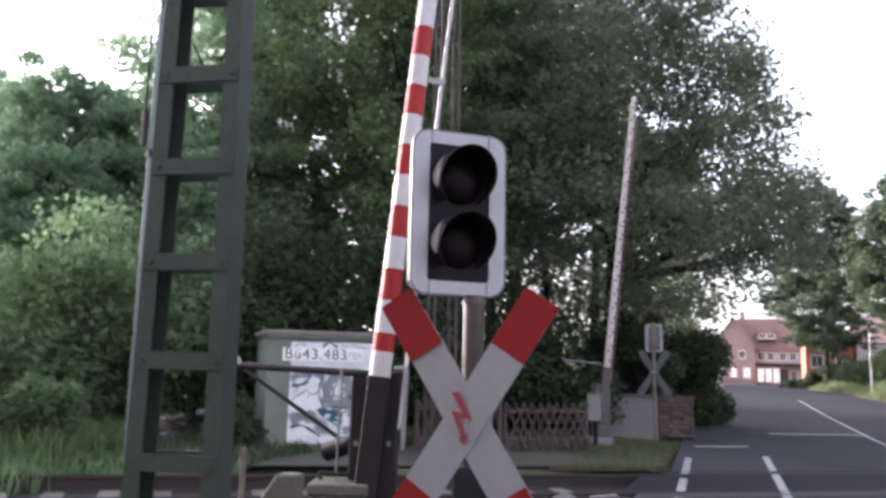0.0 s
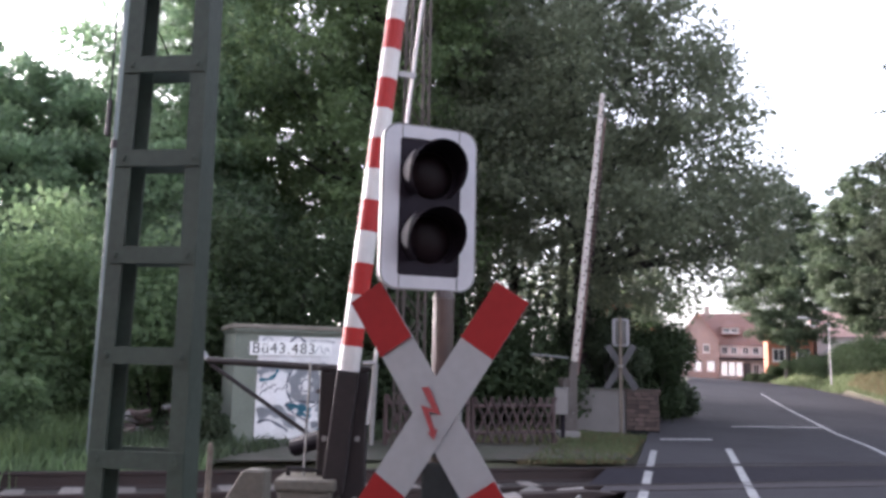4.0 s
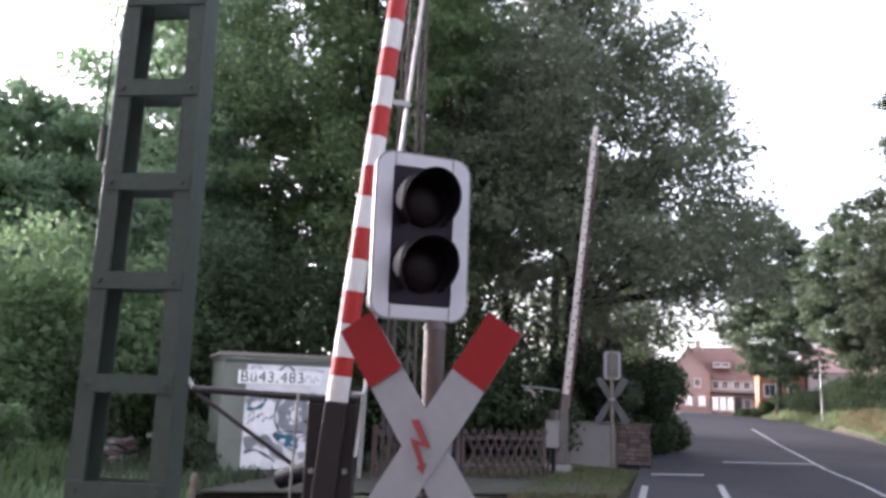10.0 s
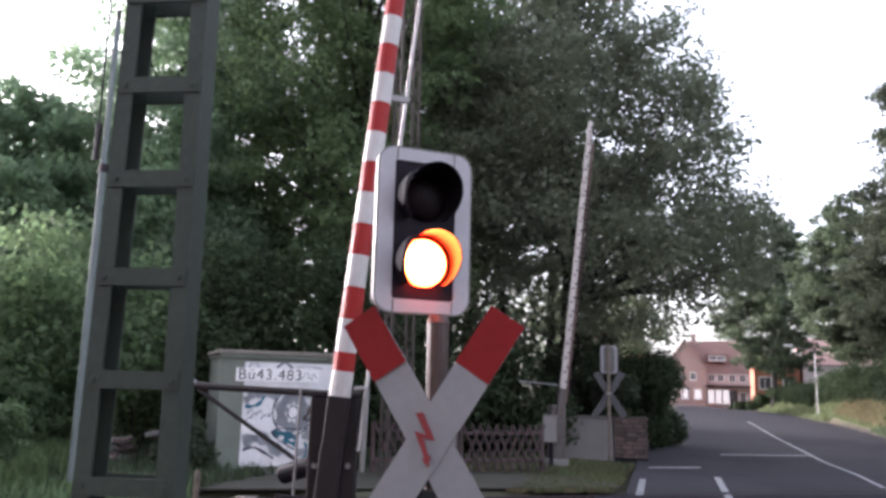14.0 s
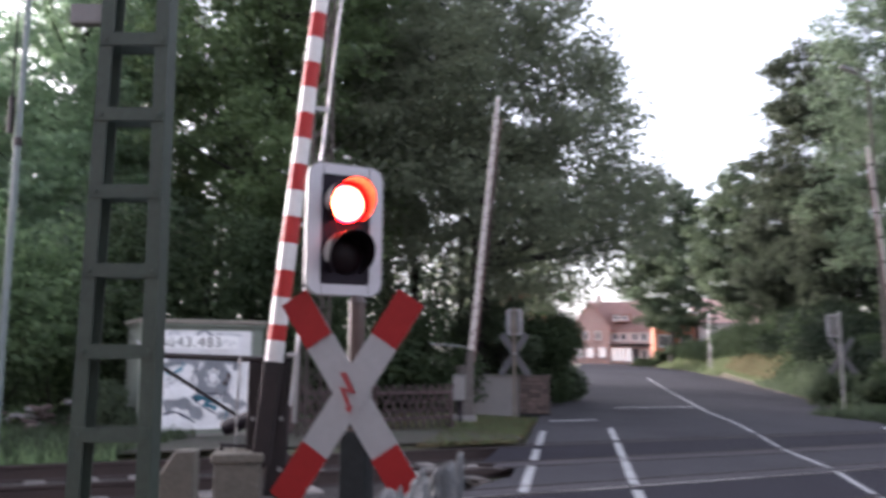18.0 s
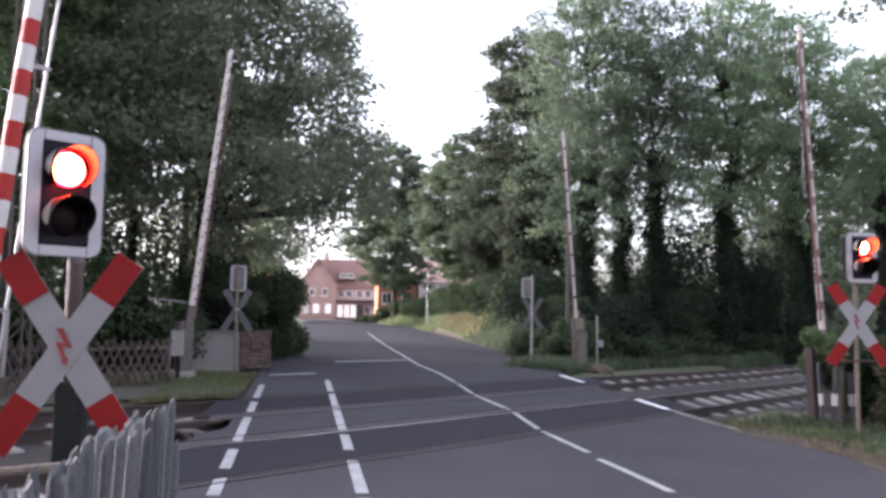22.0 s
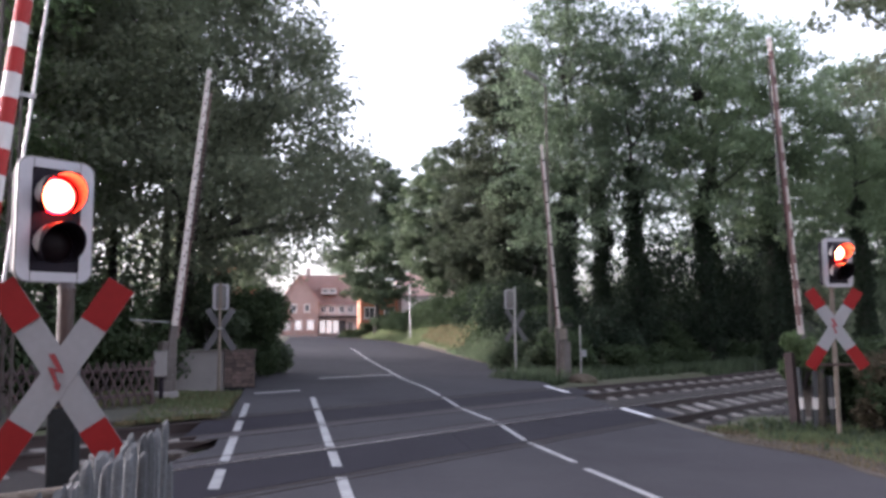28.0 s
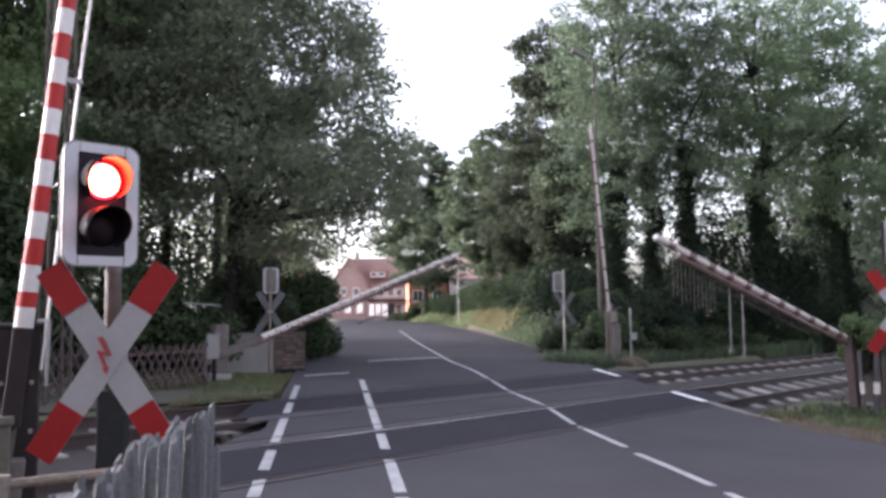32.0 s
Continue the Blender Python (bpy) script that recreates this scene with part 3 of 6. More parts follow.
def build_verge():
    strip("verge_edge", DIRT, lambda y: right_x(y) - 0.12 + 0.1 * math.sin(y * 2.3), lambda y: right_x(y) + 0.95 + 0.2 * math.sin(y * 1.7) + 0.15 * math.sin(y * 4.1), 1.0, 11.0, 0.25, top=0.007, thick=0.12, label="brown dirt along the road border", category="verge")
    strip("verge_edge", DIRT, lambda y: right_x(y) - 0.1 + 0.12 * math.sin(y * 1.9), lambda y: right_x(y) + 0.75 + 0.2 * math.sin(y * 1.1), 23.8, 92.0, 0.4, top=0.03, thick=0.15, label="brown dirt and litter below the bank", category="verge")
    kerb = tagged(new("kerb"), "worn concrete kerb at the end of the rails", "kerb", kind="structure")
    for i in range(5):
        bm = bmesh.new()
        y = 10.7 + i * 0.5
        x = right_x(y + 0.25) + 0.02
        block(bm, x, y + 0.25, ground_z(x, y) - 0.09, 0.13, 0.485, 0.22, bevel=0.012)
        part("kerb_stone", bm, CONCRETE_DARK, kerb)
    bed = [along(u, n) for u, n in ((0.5, 11.75), (8.1, 11.75), (8.4, 12.4), (8.0, 13.9), (4.0, 13.9), (0.5, 13.2))]
    g = slant_patch("gravel_strip", bed, GRAVEL, 0.005, "grey-brown gravel before the fence")
    tagged(g, "grey-brown gravel before the fence", "gravel", kind="structure")
    rng = np.random.default_rng(31)
    verts, faces = [], []
    for i in range(3200):
        y = rng.uniform(2, 11.5)
        x = right_x(y) + abs(rng.normal()) * 0.75 - 0.1
        if x > right_x(y) + 2.5:
            continue
        z = ground_z(x, y) + 0.014
        a, s = rng.uniform(0, 6.28), rng.uniform(0.012, 0.035)
        c, d = math.cos(a) * s, math.sin(a) * s
        k = len(verts)
        verts += [(x - c, y - d, z), (x + d * 0.6, y - c * 0.6, z + s * 0.5), (x + c, y + d, z + 0.006), (x - d * 0.6, y + c * 0.6, z + s * 0.4)]
        faces.append((k, k + 1, k + 2, k + 3))
    tagged(raw("leaf_litter", verts, faces, LITTER, kind="stuff"), "brown fallen leaves along the road border", "leaf litter")


build_ground()
build_road()
build_seams()
build_verge()
build_tracks()

# ---- signals with crossbuck ----


def crossbuck(parent, z, y, k_size=1.0, front=True, lean=33.0):
    arm, wide = 1.09 * k_size, 0.135 * k_size
    for s in (1, -1):
        turn = pose(0, y + (0.0 if s > 0 else 0.006), z, 0, s * lean, 0)
        bm = bmesh.new()
        top = arm / 2 - (0.055 if s > 0 else 0.05) * k_size
        plate(bm, [(-wide / 2, -arm / 2), (wide / 2, -arm / 2), (wide / 2, top), (-wide / 2, top)], 0.004, turn)
        a = part("cross_arm", bm, SIGN_WHITE if front else SIGN_BACK, parent)
        if front:
            for e in (1, -1):
                bm = bmesh.new()
                z0, z1 = (0.268 * k_size, top) if e > 0 else (-arm / 2, -0.285 * k_size)
                plate(bm, [(-wide / 2, z0), (wide / 2, z0), (wide / 2, z1), (-wide / 2, z1)], 0.003, turn @ pose(0, -0.0035 if s > 0 else -0.0095, 0))
                part("red_end", bm, SIGN_RED, a, "red reflective end")
    if front:
        bm = bmesh.new()
        bolt = [(-45, 95), (-18, 97), (27, 6), (-17, 16), (5, -44), (15, -40), (4, -78), (-20, -52), (-9, -49), (-46, 36), (-4, 24)]
        plate(bm, [(x * 0.001 * k_size, zz * 0.001 * k_size) for x, zz in bolt], 0.003, pose(0, y - 0.012, z - 0.005))
        part("lightning_mark", bm, MARK_RED, parent, "dark red lightning arrow")


def signal(name, m, label, front=True, cross_z=1.45, head_z=2.12, side=0.0, post_h=2.35, post=POST_BROWN, k_size=1.0, head_turn=0.0, socket=False, head_y=-0.06, head_size=1.0, hood=1.0):
    """A two-lamp crossing signal over a crossbuck. Local -y faces the road users. Returns the thing and its two lenses."""
    t = empty(name, m, label, "crossing signal", "crossing signals")
    bm = bmesh.new()
    rod(bm, (0, 0.07, -0.1), (0, 0.07, post_h), 0.038, seg=18)
    rod(bm, (0, 0.07, post_h), (0, 0.07, post_h + 0.03), 0.042, 0.03, seg=18)
    part("post", bm, post, t)
    if socket:
        bm = bmesh.new()
        block(bm, 0.01, 0.07, (cross_z - 0.16) / 2 - 0.05, 0.125, 0.11, cross_z - 0.06, bevel=0.012)
        rod(bm, (0.01, 0.07, cross_z - 0.14), (0.01, 0.07, cross_z - 0.05), 0.06, 0.042, seg=12)
        part("socket", bm, SOCKET_GREY, t, "dark steel socket round the post")
    bm = bmesh.new()
    block(bm, 0, 0.07, cross_z, 0.12, 0.1, 0.05, bevel=0.006)
    part("clamp", bm, GALV, t)
    crossbuck(t, cross_z, 0.0, k_size, front)
    w, h = 0.335, 0.56
    bm = bmesh.new()
    block(bm, 0, 0.09 if front else 0.03, 0, w - (0.06 if front else 0.14), 0.16 if front else 0.05, h - 0.06, bevel=0.02)
    head = part("signal_head", bm, BLACK if front else GREY_PAINT, t)
    head.matrix_basis = pose(side, head_y, head_z, 0, 0, head_turn) @ Matrix.Scale(k_size * head_size, 4)
    bm = bmesh.new()
    ring_plate(bm, rounded(w, h, 0.055), rounded(w - 0.112, h - 0.085, 0.012), 0.012)
    part("border", bm, RIM_WHITE, head, "white rounded border" if front else "pale back of the border")
    bm = bmesh.new()
    ring_plate(bm, rounded(w + 0.012, h + 0.012, 0.06), rounded(w, h, 0.055), 0.022)
    part("border_edge", bm, GREY_PAINT, head)
    for zz in (h / 2 - 0.021, -h / 2 + 0.021):
        for xx in (-0.105, 0.105):
            bm = bmesh.new()
            block(bm, xx, -0.001, zz, 0.003, 0.004, 0.04)
            part("border_joint", bm, GREY_PAINT, head)
    lenses = []
    if front:
        bm = bmesh.new()
        plate(bm, rounded(w - 0.11, h - 0.084, 0.012), 0.006, pose(0, 0.006, 0))
        part("front_panel", bm, BLACK, head)
        for zz in (0.112, -0.112):
            # hood: a tube open below, cut back towards its foot
            bm = bmesh.new()
            k, rr = 20, 0.1
            rings = []
            for r, inner in ((rr, 0), (rr - 0.004, 1)):
                near_, far_ = [], []
                for i in range(k + 1):
                    a = radians(-50 + 280 * i / k)
                    reach = (0.035 + 0.1 * (0.5 + 0.5 * math.sin(a)) ** 0.8) * hood
                    near_.append(bm.verts.new((r * math.cos(a), 0.006, zz + r * math.sin(a))))
                    far_.append(bm.verts.new((r * math.cos(a), -reach, zz + r * math.sin(a) - 0.02 * reach)))
                rings.append((near_, far_))
            for near_, far_ in rings:
                for i in range(k):
                    bm.faces.new((near_[i], near_[i + 1], far_[i + 1], far_[i]))
            for i in range(k):
                bm.faces.new((rings[0][1][i], rings[0][1][i + 1], rings[1][1][i + 1], rings[1][1][i]))
            bmesh.ops.recalc_face_normals(bm, faces=bm.faces[:])
            part("hood", bm, HOOD_BLACK, head)
            # pale crescent painted on for the skylight caught by the hood's left side
            bm = bmesh.new()
            arc = []
            for i in range(9):
                a = radians(122 + 82 * i / 8)
                wd = 0.075 * math.sin(math.pi * (i / 8) ** 1.5) ** 0.8 + 0.001
                arc.append([bm.verts.new((r * math.cos(a), -0.045 - s * wd * 0.5, zz + r * math.sin(a))) for r, s in ((0.1035, -1), (0.1035, 1))])
            for a, b in zip(arc, arc[1:]):
                bm.faces.new((a[0], a[1], b[1], b[0]))
            bmesh.ops.solidify(bm, geom=bm.faces[:], thickness=0.0006)
            part("hood_sheen", bm, BOOM_WHITE, head, "pale sky sheen painted on the hood side")
            # turning lamp: a flattened ball in the housing, dark on one half, lit on the other
            bm = bmesh.new()
            bmesh.ops.create_uvsphere(bm, u_segments=28, v_segments=16, radius=0.082, matrix=Matrix.Diagonal((1, 0.36, 1, 1)))
            for fc in bm.faces:
                fc.material_index = 1 if fc.calc_center_median().y > 0.004 else 0
            lens = part("lamp", bm, LENS_DARK, head, "dark glass lamp that lights up")
            lens.data.materials.append(GLOW_RED if zz > 0 else GLOW_AMBER)
            lens.matrix_basis = pose(0, 0.004, zz)
            lenses.append((lens, zz))
    return t, head, lenses


NEAR_SIGNAL, near_head, near_lamps = signal("crossing_signal", pose(-0.82, 2.9, 0.0), "two-lamp crossing signal over a red-white crossbuck on a brown post", cross_z=1.445, head_z=2.165, side=-0.05, head_y=0.04, post_h=1.84, head_turn=41, head_size=1.04, socket=True)
RIGHT_SIGNAL, right_head, right_lamps = signal("crossing_signal", pose(8.61, 10.59, -0.25, 0, 0, -14), "red-lit crossing signal over a crossbuck on a brown post beside ivy", cross_z=1.79, head_z=2.83, side=0.07, post_h=3.1, post=OLD_WOOD, k_size=1.43, head_turn=8, hood=1.7)
signal("crossing_signal", pose(-2.12, 19.06, 0.05, 0, 0, 180), "back of a grey crossing signal and crossbuck before a wall", front=False, cross_z=1.52, head_z=2.3, post_h=2.62, post=OLD_WOOD, k_size=1.15)
signal("crossing_signal", pose(6.9, 25.0, -0.18, 0, 0, 150), "back of a grey crossing signal on a pale post among bushes", front=False, cross_z=1.75, head_z=2.62, side=0.2, post_h=3.0, post=GALV, k_size=1.2)

bm = bmesh.new()
block(bm, 0, 0.03, 1.18, 0.98, 0.025, 0.035, bevel=0.005)
part("cross_bar", bm, POST_BROWN, RIGHT_SIGNAL, "rusty brown bar behind the lower arms")

# ---- barriers ----


def barrier(name, x, y, toward, length, label, band=0.145, dots=False, joints=False, near=False, piv=1.0, r0=0.05, start=1.15, alt=None, arm=0.58):
    """A lifting barrier: a drive post with a boom that turns in the upright plane of 'toward' (degrees from +x). Returns the thing and its boom."""
    z = ground_z(x, y)
    t = empty(name, pose(x, y, z, 0, 0, toward), label, "barrier", "barriers of the crossing")
    cab_h = 1.525 if near else 1.2
    bm = bmesh.new()
    wide = 0.225 if near else 0.32
    block(bm, 0.03, 0.17, cab_h / 2, wide, wide, cab_h, bevel=0.012)
    cab = part("drive_cabinet", bm, DARK_STEEL if near else FAR_STEEL, t, "dark steel drive cabinet" if near else "grey steel drive cabinet")
    bm = bmesh.new()
    block(bm, 0.03, 0.17, cab_h + 0.012, wide + 0.015, wide + 0.015, 0.024, bevel=0.005)
    part("cabinet_lid", bm, DARK_STEEL if near else FAR_STEEL, cab)
    for zz in (0.5, 0.95, 1.22):
        for xx in (0.1, -0.05):
            bm = bmesh.new()
            rod(bm, (xx, 0.156 - wide / 2, zz), (xx, 0.17 - wide / 2, zz), 0.013, seg=8)
            part("bolt", bm, GALV, cab)
    bm = bmesh.new()
    block(bm, -0.02, 0.16, 0.03, 0.46, 0.5, 0.2, bevel=0.02)
    part("foundation", bm, CONCRETE, t)
    bm = bmesh.new()
    rod(bm, (0, -0.05, 0), (0, 0.075, 0), 0.03 if near else 0.05, seg=16)
    block(bm, 0, 0, 0.26 if near else arm / 2 - 0.03, 0.1 if near else 0.17, 0.09, 0.54 if near else arm + 0.02, bevel=0.01)
    boom = part("boom", bm, DARK_STEEL if near else FAR_STEEL, t, "red and white banded boom")
    boom.matrix_basis = pose(0, 0, piv)
    bm = bmesh.new()
    block(bm, 0, 0.0, -0.3, 0.2, 0.1, 0.24, bevel=0.015)
    block(bm, 0, 0.0, -0.1, 0.07, 0.06, 0.2)
    part("counterweight", bm, FAR_STEEL, boom)
    r1, z0 = r0 * (0.68 if near else 0.8), 0.53 if near else arm
    zz, k = z0, 0
    while zz < length - 0.01:
        e = min(zz + band * (0.12 if joints and k % 2 else 0.5 if alt and k % 2 else start if k == 0 else 0.57 if near and k == 1 else 1), length)
        fa, fb = (zz - z0) / (length - z0), (e - z0) / (length - z0)
        bm = bmesh.new()
        rod(bm, (0, 0, zz), (0, 0, e - 0.0008), r0 + (r1 - r0) * fa, r0 + (r1 - r0) * fb, seg=16)
        part("boom_band", bm, DARK_STEEL if k % 2 and joints else (alt or BOOM_RED) if k % 2 and (alt or not dots) else BOOM_WHITE if near else BOOM_CREAM, boom)
        zz, k = e, k + 1
    bm = bmesh.new()
    rod(bm, (0.115, 0.04, 0.3 if near else 0.75), (0.125, 0.04, length * 0.93), 0.009 if near else 0.026, seg=8)
    part("brace_rod", bm, BOOM_WHITE if near else BOOM_BROWN, boom)
    for f in (0.3, 0.62, 0.92):
        bm = bmesh.new()
        block(bm, 0.06, 0.03, length * f, 0.15, 0.016, 0.028)
        part("brace_clip", bm, GALV, boom)
    if dots:
        zz, k = z0 + 0.15, 0
        while zz < length - 0.1:
            r = r0 + (r1 - r0) * (zz - z0) / (length - z0)
            bm = bmesh.new()
            rod(bm, (-r * 0.3 if k % 2 else r * 0.3, -r * 0.86, zz), (-r * 0.3 if k % 2 else r * 0.3, -r * 1.08, zz), 0.026, 0.022, seg=8)
            part("rivet", bm, DARK_STEEL, boom)
            zz, k = zz + (0.1 if k % 2 else 0.2), k + 1
    bm = bmesh.new()
    rod(bm, (0, 0, length), (0, 0, length + 0.04), r1, r1 * 0.6, seg=14)
    part("boom_tip", bm, BOOM_WHITE, boom)
    return t, boom, piv


def skirt(boom, z0, z1, m, drop=0.55):
    """Folded hanging strips along the underside of a boom."""
    zz = z0
    while zz < z1:
        bm = bmesh.new()
        block(bm, 0.13, 0.0, zz, 0.13, 0.012, 0.035)
        part("hanging_strip", bm, m, boom)
        zz += 0.11
    return [hanging_bar(boom, z0 + 0.3, z1, drop, m)]


def hanging_bar(boom, z0, z1, drop, m):
    """A bar along the boom that hangs below it when the boom sinks."""
    bm = bmesh.new()
    rod(bm, (0.1, 0, z0), (0.1, 0, z1), 0.016, seg=8)
    return part("lower_bar", bm, m, boom), drop


def swing_leg(boom, z, length, thick=0.013):
    """A leg or strip that always hangs straight down from the boom."""
    bm = bmesh.new()
    rod(bm, (0, 0, 0), (0, 0, -length), thick, seg=8)
    if thick > 0.01:
        block(bm, 0, 0, -length, 0.09, 0.05, 0.02)
        return part("support_leg", bm, GREY_PAINT, boom, "thin grey hanging support leg"), z
    return part("hanging_chain", bm, FAR_STEEL, boom, "thin grey hanging strip"), z


BOOM_A = barrier("lifting_barrier", -1.56, 3.62, 24, 6.6, "raised red and white barrier boom on a dark drive post", near=True, start=0.76, band=0.15)
BOOM_F = barrier("lifting_barrier", -2.95, 17.0, 30, 7.0, "white riveted barrier boom on a grey post beside a fence", band=0.5, dots=True, r0=0.072, piv=0.55, arm=1.03)
BOOM_R = barrier("lifting_barrier", 9.29, 12.5, 212, 6.15, "pale barrier boom with brown bands on a post among ivy", band=0.32, r0=0.058, dots=True, alt=BOOM_BROWN, piv=1.06)
BOOM_B = barrier("lifting_barrier", 8.1, 23.8, 210, 6.7, "raised pale barrier boom on a grey post at the verge", band=0.62, joints=True, r0=0.058)

tb = BOOM_B[0]
for xx in (-0.2, 0.2):
    bm = bmesh.new()
    block(bm, xx, 0.05, 0.8, 0.08, 0.1, 1.7, bevel=0.008)
    part("frame_post", bm, FAR_STEEL, tb, "weathered brown steel upright")
bm = bmesh.new()
block(bm, 0.0, 0.0, 1.48, 0.3, 0.26, 0.36, bevel=0.02)
block(bm, 0.02, -0.04, 1.78, 0.2, 0.18, 0.2, bevel=0.02)
part("gear_box", bm, OLD_WOOD, tb, "pale brown gear box under the boom")
bm = bmesh.new()
rod(bm, (0.0, 0.05, 1.72), (-0.45, 0.1, 1.76), 0.018, seg=8)
part("lever_arm", bm, FAR_STEEL, tb)

BARS_R = skirt(BOOM_R[1], 1.6, 4.6, RAIL_RUST, 0.16)
BARS_F = skirt(BOOM_F[1], 3.0, 5.4, RAIL_RUST)
LEGS = [swing_leg(BOOM_R[1], z, 0.95) for z in (4.0, 4.35)]
LEGS += [swing_leg(BOOM_R[1], 4.75 + 0.1 * k, 0.5 + 0.05 * (k % 3), 0.005) for k in range(11)]

# lever, strut and motor of the near barrier
ta = BOOM_A[0]
inv = ta.matrix_basis.inverted()


def local(x, y, z):
    return inv @ Vector((x, y, z))


for nm, a, b, r, mm in (("lever_arm", (-2.38, 3.78, 1.6), (-1.6, 3.78, 1.575), 0.018, DARK_STEEL), ("strut", (-2.36, 3.78, 1.58), (-1.78, 3.78, 1.26), 0.011, DARK_STEEL), ("handle_bar", (-1.36, 3.6, 1.6), (-1.37, 3.6, 1.25), 0.011, GALV), ("handle_top", (-1.42, 3.6, 1.605), (-1.355, 3.6, 1.605), 0.011, GALV)):
    bm = bmesh.new()
    rod(bm, local(*a), local(*b), r, seg=10)
    part(nm, bm, mm, ta)
bm = bmesh.new()
rod(bm, local(-1.84, 3.76, 1.2), local(-1.66, 3.72, 1.26), 0.045, seg=16)
part("motor", bm, BLACK, ta, "black round motor")
bm = bmesh.new()
rod(bm, local(-2.38, 3.78, 1.6), local(-2.44, 3.78, 1.68), 0.014, 0.008, seg=8)
part("lever_tip", bm, GALV, ta)
# lever of the far barrier
tf = BOOM_F[0]
bm = bmesh.new()
rod(bm, tf.matrix_basis.inverted() @ Vector((-3.75, 16.85, 1.79)), tf.matrix_basis.inverted() @ Vector((-2.95, 17.0, 1.72)), 0.014, seg=8)
part("lever_arm", bm, GALV, tf)

# ---- overhead line mast beside the near barrier: two channel legs with cross plates ----


def build_mast():
    t = empty("frame_mast", pose(-1.626, 2.45, 0.0, 0, 0, 12), "green-grey steel frame mast with cross plates", "mast")
    top = 9.0

    def half(z):
        return 0.156 - 0.011 * (z - 1.6)

    for s in (1, -1):
        bm = bmesh.new()
        rows = []
        for z in (-0.1, top):
            w = half(z)
            cx = s * w
            lip = 0.055
            prof = [(cx, -0.05), (cx, 0.05), (cx - s * lip, 0.05), (cx - s * lip, 0.042), (cx - s * 0.008, 0.042), (cx - s * 0.008, -0.042), (cx - s * lip, -0.042), (cx - s * lip, -0.05)]
            rows.append([bm.verts.new((a, b, z)) for a, b in prof])
        k = len(rows[0])
        for i in range(k):
            j = (i + 1) % k
            bm.faces.new((rows[0][i], rows[0][j], rows[1][j], rows[1][i]))
        bmesh.ops.recalc_face_normals(bm, faces=bm.faces[:])
        part("channel_leg", bm, MAST_GREEN, t)
    for i in range(26):
        z = 0.345 + i * 0.319
        for yy in (-0.052, 0.052):
            bm = bmesh.new()
            block(bm, 0, yy, z, half(z) * 2 - 0.01, 0.008, 0.055)
            part("cross_plate", bm, MAST_GREEN, t)
    for i in range(26):
        z = 0.345 + i * 0.319
        for sx in (-1, 1):
            bm = bmesh.new()
            rod(bm, (sx * (half(z) - 0.03), -0.062, z), (sx * (half(z) - 0.03), -0.054, z), 0.011, seg=6)
            part("bolt", bm, MAST_GREEN, t)
    bm = bmesh.new()
    block(bm, -half(3.0) - 0.075, 0.0, 3.02, 0.14, 0.05, 0.09, bevel=0.008)
    part("side_bracket", bm, GREY_PAINT, t, "small pale bracket on the side")
    bm = bmesh.new()
    block(bm, 0, 0, 0.05, 0.8, 0.5, 0.3, bevel=0.02)
    part("foundation", bm, CONCRETE, t)


build_mast()


def build_line_pole():
    """A slim pale pole beyond the near track, with a thin wire running up from it."""
    x, y = -8.0, 9.0
    t = empty("line_pole", pose(x, y, ground_z(x, y)), "slim pale green-grey line pole beyond the tracks", "pole")
    bm = bmesh.new()
    rod(bm, (0, 0, -0.2), (0, 0, 4.35), 0.052, 0.05, seg=12)
    pole = part("lower_pole", bm, POLE_PALE, t)
    bm = bmesh.new()
    rod(bm, (0, 0, 4.35), (0, 0, 6.6), 0.046, 0.042, seg=12)
    part("upper_pole", bm, POLE_PALE, t)
    bm = bmesh.new()
    rod(bm, (0, 0, 4.3), (0, 0, 4.42), 0.065, seg=12)
    part("collar", bm, DARK_STEEL, t)
    bm = bmesh.new()
    block(bm, -0.1, -0.06, 4.75, 0.06, 0.06, 0.55, bevel=0.01)
    part("cable_clamp", bm, DARK_STEEL, t, "dark cable clamp")
    bm = bmesh.new()
    rod(bm, (-0.1, -0.06, 4.9), (-0.13, -0.06, 11.0), 0.014, seg=6)
    part("wire", bm, DARK_STEEL, t)
    bm = bmesh.new()
    rod(bm, (0, 0, 6.6), (0, 0, 6.78), 0.03, 0.03, seg=8)
    part("pole_top", bm, DARK_STEEL, pole)


POLE_PALE = mat("pale_pole_paint", (0.13, 0.16, 0.152), 0.6, vary=0.12, scale=3, fine=40, bump=0.05, second=(0.1, 0.12, 0.113))
build_line_pole()


def build_lattice():
    x, y = along(4.45, 12.75)
    t = empty("lattice_mast", pose(x, y, ground_z(x, y), 0, 0, SKEW), "tall rusty brown lattice mast behind the tracks", "mast")
    w, top = 0.2, 13.0
    for sx in (1, -1):
        for sy in (1, -1):
            bm = bmesh.new()
            rod(bm, (sx * w, sy * w, -0.1), (sx * w * 0.7, sy * w * 0.7, top), 0.026, seg=6)
            part("corner_bar", bm, OLD_STEEL, t)
    k = 30
    for i in range(k):
        z0, z1 = top * i / k, top * (i + 1) / k
        a, b = w * (1 - 0.3 * i / k), w * (1 - 0.3 * (i + 1) / k)
        s = 1 if i % 2 else -1
        for p, q in (((s * a, -a, z0), (-s * b, -b, z1)), ((s * a, a, z0), (-s * b, b, z1)), ((-a, s * a, z0), (-b, -s * b, z1)), ((a, s * a, z0), (b, -s * b, z1))):
            bm = bmesh.new()
            rod(bm, p, q, 0.012, seg=5)
            part("diagonal", bm, OLD_STEEL, t)
    

OLD_STEEL = mat("brown_lattice_steel", (0.05, 0.038, 0.033), 0.8, vary=0.25, scale=4, fine=40)
build_lattice()

